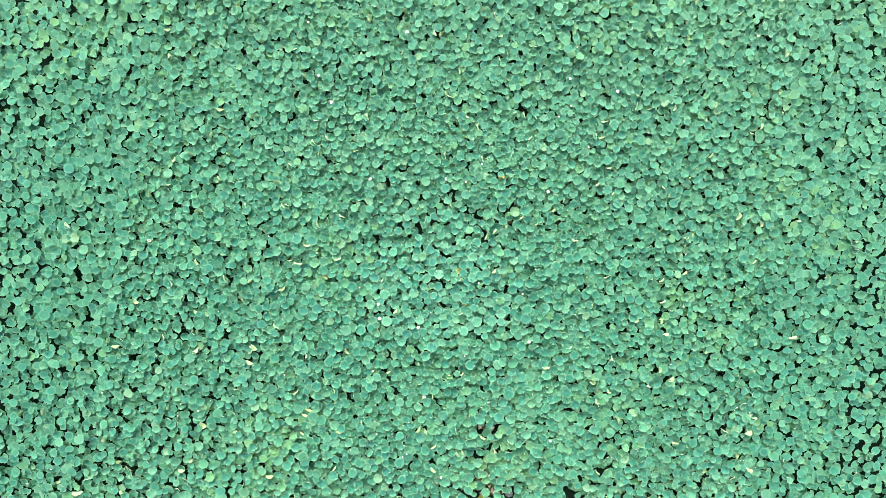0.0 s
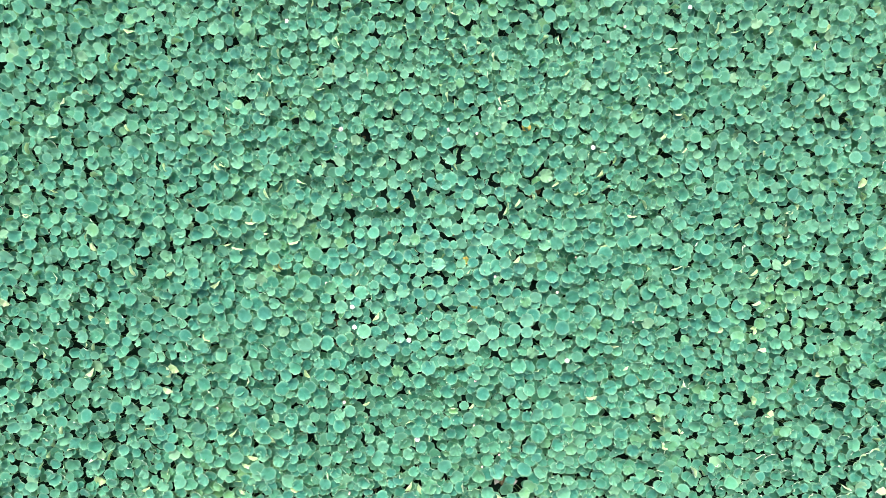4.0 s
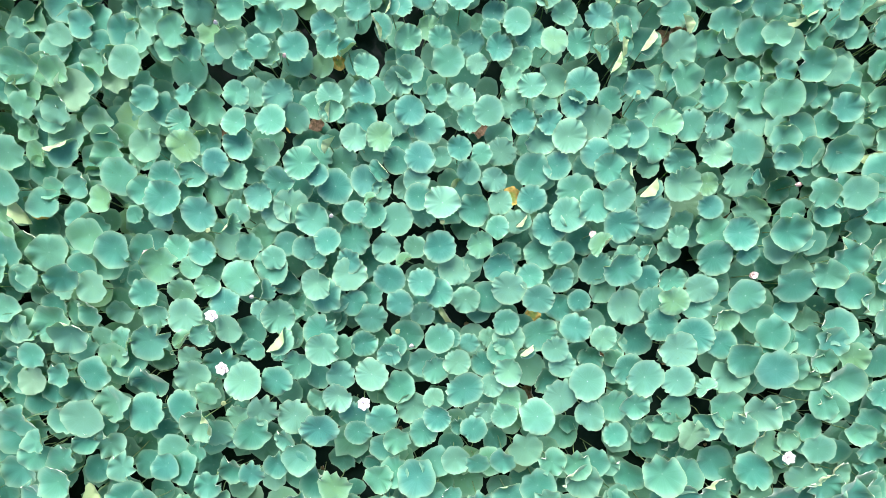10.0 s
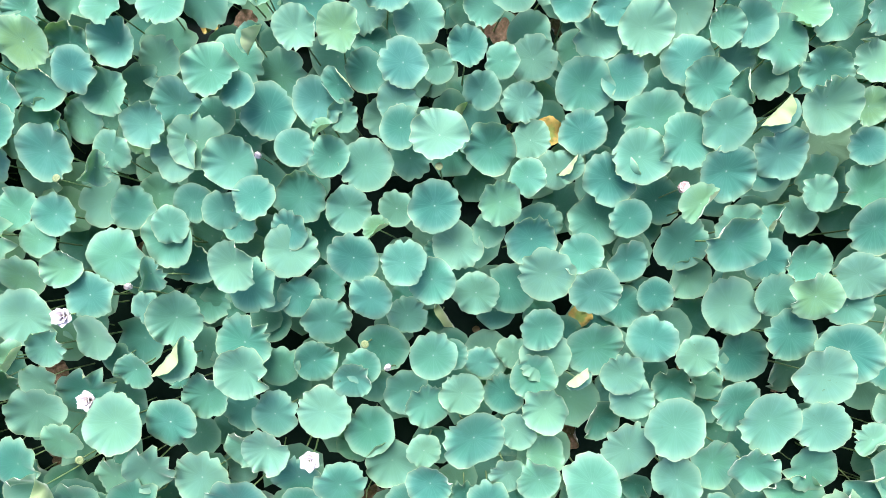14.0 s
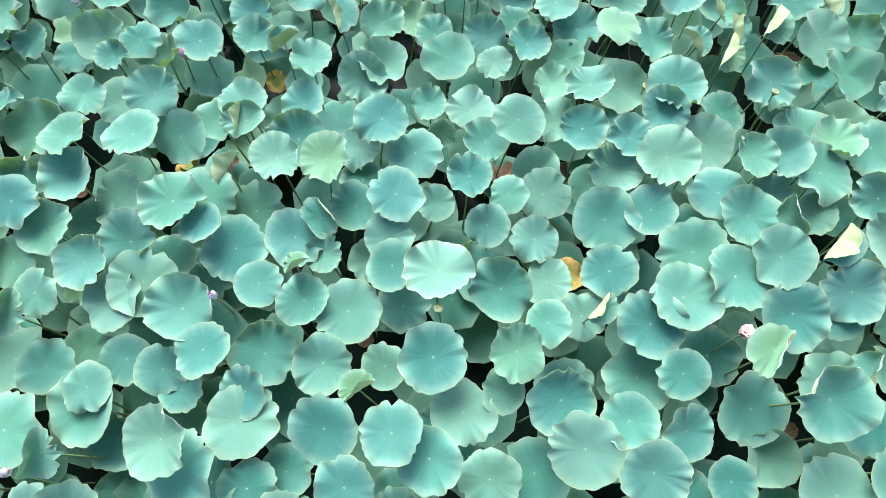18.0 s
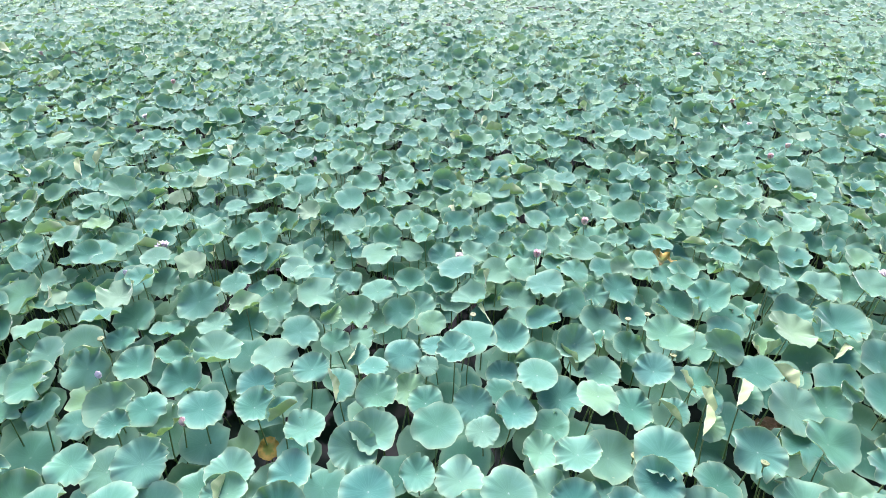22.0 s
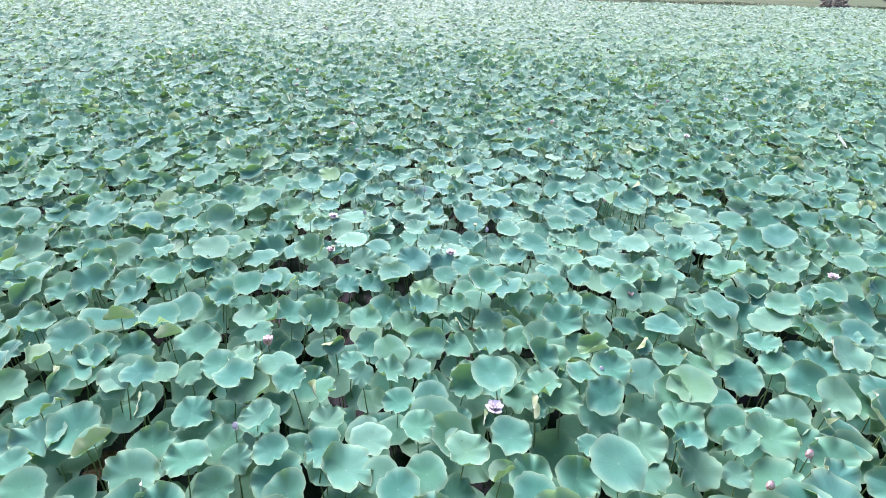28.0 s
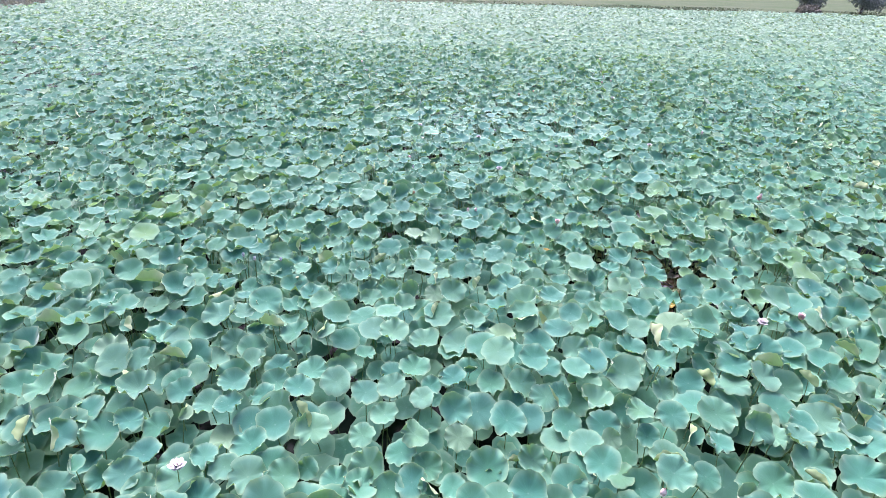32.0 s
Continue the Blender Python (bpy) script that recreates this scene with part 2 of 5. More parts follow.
def water_material():
    m = Nodes("pond_water")
    at = m.add("NewGeometry").outputs["Position"]
    f = m.noise(1.1, 4, at)
    m.bump(m.noise(3.0, 2, at), 0.15, 0.01)
    return m.set(Base_Color=m.ramp(f, (0.35, (0.003, 0.009, 0.006)), (0.7, (0.007, 0.016, 0.010))), Roughness=0.14, IOR=1.14, Specular_IOR_Level=0.10)


WATER = water_material()


def ground_material():
    m = Nodes("bank_ground")
    at = m.add("NewGeometry").outputs["Position"]
    f = m.math("ADD", m.math("MULTIPLY", m.noise(0.05, 4, at), 0.6), m.math("MULTIPLY", m.noise(0.9, 3, at), 0.4))
    m.bump(m.noise(4.0, 3, at), 0.6, 0.05)
    return m.set(Base_Color=m.ramp(f, (0.3, (0.035, 0.075, 0.028)), (0.5, (0.065, 0.10, 0.045)), (0.7, (0.10, 0.115, 0.07))), Roughness=0.95, Specular_IOR_Level=0.03)


GROUND = ground_material()


# ---- building helpers ----
def mesh_of(name, verts, faces, mats, slots=None, uv=None, smooth=True):
    """A mesh from arrays: faces is an (n, 3) array of corners; uv is given for each vertex."""
    me = bpy.data.meshes.new(name)
    verts, faces = np.asarray(verts, np.float32), np.asarray(faces, np.int32)
    me.vertices.add(len(verts))
    me.vertices.foreach_set("co", verts.ravel())
    me.loops.add(faces.size)
    me.loops.foreach_set("vertex_index", faces.ravel())
    me.polygons.add(len(faces))
    me.polygons.foreach_set("loop_start", np.arange(0, faces.size, 3, dtype=np.int32))
    if slots is not None:
        me.polygons.foreach_set("material_index", np.asarray(slots, np.int32))
    if uv is not None:
        layer = me.uv_layers.new(name="UVMap")
        layer.data.foreach_set("uv", np.asarray(uv, np.float32)[faces.ravel()].ravel())
    for mat in mats:
        me.materials.append(mat)
    me.update(calc_edges=True)
    me.polygons.foreach_set("use_smooth", np.full(len(faces), smooth))
    return me


def part(name, mesh, parent, m=None, label=""):
    ob = new(name, mesh)
    ob.parent = parent
    if m is not None:
        ob.matrix_local = m
    return tagged(ob, label) if label else ob


def spin(yaw, lean_to, lean):
    """A turn about z, then a lean of that many radians towards a direction."""
    axis = Vector((-math.sin(lean_to), math.cos(lean_to), 0))
    return Matrix.Rotation(lean, 4, axis) @ Matrix.Rotation(yaw, 4, "Z")


def blade(rng, kind, around, rings, under=False):
    """One lotus leaf of radius 1: verts, triangles, uv and slots. kind: flat, wavy, cup, fold, roll, taco (both sides bent up)."""
    a = np.linspace(0, 2 * math.pi, around, endpoint=False)
    fine = around > 16

    def swing(lobes):
        return np.sin(lobes * a + rng.uniform(0, 6.28))

    def bump_at(wide):
        d = np.abs((a - rng.uniform(0, 6.28) + math.pi) % (2 * math.pi) - math.pi)
        return np.exp(-((d / wide) ** 2))

    wave = {"flat": 0.075, "wavy": 0.15, "cup": 0.14, "fold": 0.08, "roll": 0.04, "taco": 0.12}[kind] * rng.uniform(0.7, 1.4)
    dish = {"flat": 0.20, "wavy": 0.27, "cup": 0.52, "fold": 0.16, "roll": 0.30, "taco": 0.22}[kind] * rng.uniform(0.6, 1.35)
    # Some stretches of the rim are ruffled and others lie still.
    live = np.clip(0.5 + 0.5 * swing(1) + 0.45 * swing(2) + 0.3 * swing(3), 0.08, 1.3)
    if around > 50:
        pleats, start, bent, force = int(rng.integers(10, 15)), rng.uniform(0, 6.28), a + 0.22 * swing(2) + 0.16 * swing(3), 1.0
    else:
        pleats, start, bent = around // 4, 0.0, a
        force = np.repeat(rng.uniform(0.5, 1.9, around // 4 + 1), 4)[:around]
    if fine:
        # Each scallop of the outline is one pleat of the rim.
        ruffle = live * (0.7 * swing(rng.integers(5, 8)) + 0.7 * force * np.cos(pleats * bent + start)) + 0.2 * swing(17)
        scallop = np.abs(np.sin((pleats * bent + start) / 2))
        edge = 1 + 0.030 * swing(2) + 0.018 * swing(3) + 0.012 * swing(5) - 0.26 * wave * ruffle
        edge += (0.035 + 0.055 * live) * (scallop - 0.6) + 0.008 * swing(19) + rng.uniform(-0.008, 0.006, around)
        for deep, wide in ((rng.uniform(0.02, 0.10), 0.10), (rng.uniform(0.0, 0.09), 0.16), (rng.uniform(-0.06, 0.05), 0.4)):
            edge -= deep * bump_at(wide)
        if rng.random() < 0.55:
            edge -= rng.uniform(0.08, 0.26) * bump_at(0.08)
    else:
        zigzag = 1.0 - 2.0 * (np.arange(around) % 2)
        ruffle = (0.25 + live) * (1.0 * zigzag * (around > 11) + 0.7 * swing(rng.integers(3, 5)))
        edge = 1 + 0.035 * swing(2) + 0.025 * swing(3) + 0.04 * live * zigzag * (around > 11)
    saddle = 0.4 * swing(2) + 0.4 * swing(3) + 0.35 * swing(4)
    # The shoulder rounds off and hangs down, more on one side than on the other.
    lean_side = rng.uniform(0, 6.28)
    droop = (0.35 + 0.65 * np.cos((a - lean_side) / 2) ** 2) * (rng.uniform(0.0, 0.22) if kind in ("flat", "wavy") else 0.08)
    lip = sum(np.clip(np.cos(a - rng.uniform(0, 6.28)) - rng.uniform(0.1, 0.8), 0, 1) * rng.uniform(0.0, 1.1) for k in range(2)) * (kind not in ("roll", "flat"))
    hang = rng.uniform(0.0, 0.5) * bump_at(rng.uniform(0.2, 0.45)) * (rng.random() < 0.5)
    lopside, low_side = rng.uniform(0, 0.10), rng.uniform(0, 6.28)
    pts, uv = [(0, 0, 0)], [(0.5, 0.5)]
    for r in rings:
        reach = r * (1 + (edge - 1) * r ** 4)
        x, y = reach * np.cos(a), reach * np.sin(a)
        outer = max(0, r - 0.55) / 0.45
        turned = lip * max(0, r - 0.7) / 0.3
        pull = 1 - 0.20 * turned - 0.10 * (hang + droop) * outer ** 2
        x, y = x * pull, y * pull
        z = dish * r ** 1.25 - (droop + hang) * outer ** 1.8 * 0.8 + wave * (ruffle * r ** 4.0 + saddle * r ** 2.2) + 0.40 * turned
        if fine:
            z = z + lopside * r * np.cos(a - low_side)
        pts += list(zip(x, y, z))
        uv += list(zip(0.5 + 0.5 * r * np.cos(a), 0.5 + 0.5 * r * np.sin(a)))
    p, uv = np.array(pts, float), np.array(uv, float)
    if kind in ("fold", "roll", "taco"):
        turn = rng.uniform(0, 6.28)
        c, s = math.cos(turn), math.sin(turn)
        if kind != "fold":
            p[:, :2] = p[:, :2] @ np.array([[c, -s], [s, c]])
        for side in ((1,) if kind == "fold" else (1, -1)):
            x0, bend, most = {"fold": (rng.uniform(-0.15, 0.2), rng.uniform(0.11, 0.22), rng.uniform(1.9, 2.75)), "roll": (0.18, 0.36, 1.75),
                              "taco": (rng.uniform(0.15, 0.5), rng.uniform(0.25, 0.5), rng.uniform(0.4, 1.0))}[kind]
            d = np.maximum(side * p[:, 0] - x0, 0)
            ang = np.minimum(d / bend * (1 + 0.3 * np.sin(2.2 * p[:, 1] + turn)), (1 + 0.16 * np.sin(3.1 * p[:, 1] + 2 * turn)) * most)
            rest = d - ang * bend
            on = d > 0
            xx = x0 + bend * np.sin(ang) + rest * np.cos(ang)
            zz = bend * (1 - np.cos(ang)) + rest * np.sin(ang)
            p[on, 0] = side * xx[on]
            p[on, 2] = p[on, 2] * 0.6 + zz[on] + d[on] * (0.09 * np.sin(6 * p[on, 1] + turn) + 0.05 * np.sin(11 * p[on, 1]))
    faces = [(0, 1 + i, 1 + (i + 1) % around) for i in range(around)]
    for k in range(len(rings) - 1):
        b = 1 + k * around
        for i in range(around):
            j = (i + 1) % around
            faces += [(b + i, b + around + i, b + around + j), (b + i, b + around + j, b + j)]
    faces = np.array(faces, np.int32)
    slots = np.zeros(len(faces), np.int32)
    if under:
        low = p.copy()
        n = np.zeros_like(p)
        cross = np.cross(p[faces[:, 1]] - p[faces[:, 0]], p[faces[:, 2]] - p[faces[:, 0]])
        for k in range(3):
            np.add.at(n, faces[:, k], cross)
        n /= np.maximum(np.linalg.norm(n, axis=1, keepdims=True), 1e-9)
        low -= 0.007 * n
        faces = np.concatenate([faces, faces[:, ::-1] + len(p)])
        slots = np.r_[slots, np.ones(len(slots), np.int32)]
        p, uv = np.concatenate([p, low]), np.concatenate([uv, uv])
    return p, faces, uv, slots


def tube(path, radii, sides=5):
    """A tapered tube along points: verts and triangles."""
    path = np.asarray(path, float)
    out, faces = [], []
    for k, (c, r) in enumerate(zip(path, radii)):
        ahead = path[min(k + 1, len(path) - 1)] - path[max(k - 1, 0)]
        ahead /= np.linalg.norm(ahead)
        side = np.cross(ahead, (0.3, 1, 0.1))
        side /= np.linalg.norm(side)
        other = np.cross(ahead, side)
        for i in range(sides):
            t = 2 * math.pi * i / sides
            out.append(c + r * (math.cos(t) * side + math.sin(t) * other))
        if k:
            b = (k - 1) * sides
            for i in range(sides):
                j = (i + 1) % sides
                faces += [(b + i, b + j, b + sides + j), (b + i, b + sides + j, b + sides + i)]
    return np.array(out), np.array(faces, np.int32)


# Leaves here lean a little to the south, by this many radians on the whole.
FACING = 0.26


def scatter(x0, x1, y0, y1, density, rng, keep):
    """Even but irregular places over a rectangle, where keep(x, y) holds."""
    cell = 1 / math.sqrt(density)
    gx, gy = np.meshgrid(np.arange(x0, x1, cell), np.arange(y0, y1, cell))
    gx[::2] += cell / 2
    x = (gx + rng.uniform(-0.42, 0.42, gx.shape) * cell).ravel()
    y = (gy + rng.uniform(-0.42, 0.42, gy.shape) * cell).ravel()
    ok = keep(x, y)
    return x[ok], y[ok]


def thicket(name, x, y, z, size, rng, kinds, around, rings, under, mats, lean=0.2, label=""):
    """Many leaves in one mesh, each a shape of the given kinds, turned, leaned and sized on its own."""
    shapes = [blade(rng, k, around, rings, under) for k in kinds]
    pick = rng.integers(0, len(shapes), len(x))
    yaw = rng.uniform(0, 6.283, len(x))
    lx, ly = rng.normal(0, lean * 0.75, len(x)), rng.normal(-FACING, lean * 0.75, len(x))
    to, by = np.arctan2(ly, lx), np.hypot(lx, ly)
    vs, fs, us, ss, base = [], [], [], [], 0
    for k, (p, f, u, s) in enumerate(shapes):
        on = np.flatnonzero(pick == k)
        if not len(on):
            continue
        c, sn = np.cos(yaw[on])[:, None], np.sin(yaw[on])[:, None]
        px, py, pz = c * p[:, 0] - sn * p[:, 1], sn * p[:, 0] + c * p[:, 1], np.broadcast_to(p[:, 2], (len(on), len(p)))
        ct, st = np.cos(to[on])[:, None], np.sin(to[on])[:, None]
        along, across = ct * px + st * py, -st * px + ct * py
        cb, sb = np.cos(by[on])[:, None], np.sin(by[on])[:, None]
        along, up = cb * along + sb * pz, -sb * along + cb * pz
        px, py = ct * along - st * across, st * along + ct * across
        q = np.stack([px, py, up], -1) * size[on][:, None, None] + np.stack([x[on], y[on], z[on]], -1)[:, None]
        vs.append(q.reshape(-1, 3))
        fs.append((f[None] + (base + np.arange(len(on)) * len(p))[:, None, None]).reshape(-1, 3))
        us.append(np.tile(u, (len(on), 1)))
        ss.append(np.tile(s, len(on)))
        base += len(on) * len(p)
    me = mesh_of(name, np.concatenate(vs), np.concatenate(fs), mats, np.concatenate(ss), np.concatenate(us))
    return tagged(new(name, me), label, "lotus leaves", kind="stuff")


def stalks(name, x, y, z, rng, thick, label):
    """Bent three-sided stems from the water up to each leaf."""
    n = len(x)
    bx, by = x + rng.normal(0, 0.1, n), y + rng.normal(0, 0.1, n)
    mx, my = x * 0.6 + bx * 0.4 + rng.normal(0, 0.03, n), y * 0.6 + by * 0.4 + rng.normal(0, 0.03, n)
    levels = [(bx, by, np.full(n, -0.1), thick), (mx, my, z * 0.55, thick * 0.85), (x, y, z - 0.003, thick * 0.6)]
    v = np.stack([np.stack([px + r * math.cos(t), py + r * math.sin(t), pz], -1) for px, py, pz, r in levels for t in (0, 2.09, 4.19)], 1)
    f = []
    for k in (0, 3):
        for i in range(3):
            j = (i + 1) % 3
            f += [(k + i, k + j, k + 3 + j), (k + i, k + 3 + j, k + 3 + i)]
    f = np.array(f)[None] + (np.arange(n) * 9)[:, None, None]
    return tagged(new(name, mesh_of(name, v.reshape(-1, 3), f.reshape(-1, 3), [STEM])), label, "lotus stems", kind="stuff")


# ---- the setting: ground, pond, banks ----
def pond_depth(x, y):
    """Metres inside the pond's edge; negative on the banks."""
    far = 110 + 0.22 * np.maximum(x, -30) + 1.5 * np.sin(x * 0.13) - y
    left = x + 61 + 0.28 * np.maximum(y - 38, 0) + 1.2 * np.sin(y * 0.21)
    return np.minimum(np.minimum(far, left), np.minimum(120 - x, y + 70))


def ground_sheet():
    def steps(lo, hi, cell):
        near = np.arange(lo, hi, cell)
        out = np.array([15, 40, 90, 200, 450, 1000, 2400])
        return np.r_[lo - out[::-1], near, hi - cell + out]

    xs, ys = steps(-110, 170, 3.0), steps(-90, 190, 3.0)
    gx, gy = np.meshgrid(xs, ys)
    d = pond_depth(gx, gy)
    t = np.clip((2.0 - d) / 5.0, 0, 1)
    z = -0.7 + 1.75 * t * t * (3 - 2 * t) + np.where(d < -3, 0.25 * np.sin(gx * 0.11) * np.cos(gy * 0.09), 0)
    n = len(xs)
    i = (np.arange(len(ys) - 1)[:, None] * n + np.arange(n - 1)).ravel()
    faces = np.concatenate([np.stack([i, i + 1, i + n + 1], 1), np.stack([i, i + n + 1, i + n], 1)])
    me = mesh_of("ground", np.stack([gx, gy, z], -1).reshape(-1, 3), faces, [GROUND])
    tagged(new("ground", me), "dry grassy banks and muddy bed round the pond", "ground", kind="structure")
    w = np.array([(-90, -75, 0), (125, -75, 0), (125, 150, 0), (-90, 150, 0)], float)
    me = mesh_of("water", w, [(0, 1, 2), (0, 2, 3)], [WATER])
    tagged(new("water", me), "dark still pond water under the leaves", "water", kind="structure")


ground_sheet()

# ---- the lotus field ----
rng = np.random.default_rng(7)
FULL = (0.25, 0.55, 0.78, 0.92, 1.0)
SHAPES = {}
for kind, count in (("flat", 8), ("wavy", 9), ("cup", 5), ("fold", 6), ("roll", 3)):
    SHAPES[kind] = [blade(rng, "taco" if kind == "cup" and k > 2 else kind, 56, FULL, True) for k in range(count)]
BLADES = {(kind, young): [mesh_of("blade", p, f, [YOUNG if young else LEAF, UNDER], s, u) for p, f, u, s in shapes]
          for kind, shapes in SHAPES.items() for young in (False, True)}
STEMS = []
for k in range(6):
    dx, dy = rng.normal(0, 0.09, 2)
    v, f = tube([(dx, dy, -0.1), (dx * 0.7, dy * 0.8, 0.35), (dx * 0.25, dy * 0.35, 0.7), (0, 0, 0.995)], (0.0095, 0.009, 0.0075, 0.006), 6)
    STEMS.append(mesh_of("stem", v, f, [STEM]))

HUBS = []
for k in range(3):
    v = [(0, 0, 0.012)] + [(r * math.cos(t), r * math.sin(t) * (0.9 + 0.1 * k), z) for r, z in ((0.016, 0.010), (0.026, 0.002)) for t in np.arange(8) * math.pi / 4]
    f = [(0, 1 + i, 1 + (i + 1) % 8) for i in range(8)] + [q for i in range(8) for q in ((1 + i, 9 + i, 9 + (i + 1) % 8), (1 + i, 9 + (i + 1) % 8, 1 + (i + 1) % 8))]
    HUBS.append(mesh_of("hub", np.array(v), f, [HUB]))

LABELS = {
    "flat": "broad round blue-green lotus leaf on a tall stem",
    "wavy": "ruffled blue-green lotus leaf with a wavy rim",
    "cup": "funnel-shaped blue-green lotus leaf held above the water",
    "fold": "half-curled lotus leaf turning up its pale underside",
    "roll": "young lotus leaf still rolled up on its stem",
}
placed = []


def lotus_leaf(x, y, z, r, kind="flat", young=False, lean=0.17):
    """One leaf of radius r with its stem, standing in the water."""
    root = tagged(new("lotus_leaf"), ("pale yellow-green young lotus leaf among darker leaves" if young and kind != "roll" else LABELS[kind]), "lotus leaf", "lotus leaves in the pond")
    root.empty_display_size = 0.05
    root.location = (x, y, 0)
    lx, ly = rng.normal(0, lean * 0.75), rng.normal(-FACING, lean * 0.75)
    z += 0.08 if kind == "fold" else 0
    m = Matrix.Translation((0, 0, z)) @ spin(rng.uniform(0, 6.28) if kind != "fold" else rng.uniform(-0.9, 0.7) + math.pi * rng.integers(2), math.atan2(ly, lx), math.hypot(lx, ly)) @ Matrix.Scale(r, 4)
    meshes = BLADES[kind, young]
    leaf_blade = part("blade", meshes[rng.integers(len(meshes))], root, m)
    part("hub", HUBS[rng.integers(len(HUBS))], leaf_blade, Matrix.Identity(4), "pale raised spot where the stem meets the leaf")
    part("stem", STEMS[rng.integers(len(STEMS))], root, Matrix.Diagonal((1, 1, z, 1)))
    placed.append((x, y, r))


def bed(kind, rows, young=False):
    for x, y, z, r in rows:
        lotus_leaf(x, y, z, r, kind, young)


bed("flat", ((-2.43, -0.73, 1.18, 0.27), (-2.01, -0.70, 1.06, 0.24), (-1.69, -1.18, 0.97, 0.27), (-1.28, -1.26, 1.18, 0.27), (-1.11, -0.52, 1.01, 0.22), (-0.81, -1.04, 1.03, 0.23), (-0.75, -1.29, 0.98, 0.20), (-0.67, -0.45, 0.99, 0.24), (-0.43, -1.05, 1.06, 0.24), (0.18, -1.16, 0.98, 0.22), (0.27, -0.67, 1.02, 0.16), (0.90, -1.03, 1.05, 0.20), (1.05, -0.76, 1.05, 0.18), (1.37, -0.57, 0.98, 0.18), (1.77, -0.72, 1.15, 0.26), (2.55, -0.62, 1.06, 0.22), (2.93, -0.85, 1.05, 0.18), (-3.56, 0.41, 1.03, 0.21), (-3.44, 0.07, 1.07, 0.26), (-2.94, 0.32, 1.01, 0.22)))
bed("flat", ((-2.81, -0.04, 1.05, 0.23), (-2.39, 0.27, 1.04, 0.16), (-1.41, 0.26, 0.50, 0.23), (-1.35, 0.55, 0.80, 0.19), (-1.09, 0.54, 0.82, 0.21), (-0.80, 0.35, 0.82, 0.24), (-0.24, 0.17, 0.72, 0.26), (-0.05, 0.50, 0.81, 0.19), (0.05, -0.20, 0.82, 0.23), (0.24, 0.21, 1.20, 0.22), (0.39, 0.22, 1.06, 0.16), (0.54, -0.11, 1.06, 0.20), (0.68, 0.18, 1.02, 0.16), (0.68, -0.44, 1.23, 0.27), (0.95, -0.10, 0.82, 0.20), (1.02, 0.26, 0.60, 0.17), (1.08, -0.38, 1.04, 0.17), (1.16, 0.12, 1.02, 0.22), (1.70, 0.44, 0.96, 0.27), (1.91, 0.27, 1.19, 0.20)))
bed("flat", ((2.07, 0.04, 1.02, 0.20), (2.09, -0.41, 1.05, 0.27), (2.41, -0.13, 1.22, 0.27), (2.89, -0.45, 0.98, 0.24), (3.02, 0.11, 1.04, 0.24), (3.22, 0.03, 1.21, 0.27), (3.72, 0.04, 1.16, 0.23), (-4.03, 1.42, 1.03, 0.20), (-3.50, 0.76, 0.99, 0.17), (-3.42, 1.56, 1.17, 0.27), (-3.35, 1.01, 1.04, 0.20), (-2.93, 1.66, 1.06, 0.19), (-2.77, 0.70, 1.00, 0.27), (-2.33, 1.05, 0.99, 0.19), (-2.35, 0.93, 0.88, 0.27), (-2.20, 1.30, 0.86, 0.19), (-1.92, 1.26, 0.84, 0.20), (-1.76, 1.14, 0.78, 0.17), (-1.57, 1.40, 1.06, 0.20), (-1.21, 1.16, 1.01, 0.19)))
bed("flat", ((-1.20, 0.96, 0.96, 0.26), (-0.88, 0.68, 0.69, 0.20), (-0.58, 0.97, 1.14, 0.24), (-0.39, 0.63, 1.06, 0.21), (-0.29, 1.50, 0.79, 0.18), (-0.11, 0.98, 1.38, 0.20), (0.08, 1.52, 1.21, 0.24), (0.15, 1.15, 0.78, 0.13), (0.33, 1.21, 0.98, 0.23), (0.56, 0.80, 0.96, 0.22), (0.87, 0.88, 0.88, 0.25), (1.10, 1.52, 0.62, 0.26), (1.14, 1.05, 1.20, 0.25), (1.58, 0.96, 1.20, 0.23), (1.94, 1.29, 0.88, 0.21), (2.02, 0.86, 0.61, 0.22), (2.27, 1.00, 0.80, 0.18), (2.79, 0.81, 0.40, 0.27), (2.64, 0.50, 1.01, 0.20), (2.96, 0.99, 0.86, 0.27)))
bed("flat", ((3.26, 0.53, 0.58, 0.27), (3.30, 1.14, 0.99, 0.21), (3.46, 0.80, 1.01, 0.26), (3.65, 0.49, 1.22, 0.27), (3.88, 0.72, 1.19, 0.27), (3.89, 1.40, 1.23, 0.23), (3.93, 1.13, 1.05, 0.20), (4.36, 0.64, 1.02, 0.23), (4.57, 1.37, 1.19, 0.27), (-3.32, 2.32, 1.19, 0.21), (-3.35, 1.93, 0.88, 0.22), (-2.70, 2.58, 0.92, 0.25), (-2.38, 1.70, 0.98, 0.24), (-2.13, 2.14, 0.88, 0.20), (-2.18, 1.85, 1.04, 0.26), (-1.82, 2.33, 1.20, 0.17), (-1.89, 2.04, 0.66, 0.23), (-1.57, 2.22, 1.02, 0.27), (-1.18, 1.84, 1.38, 0.17), (-1.13, 2.37, 1.03, 0.24)))
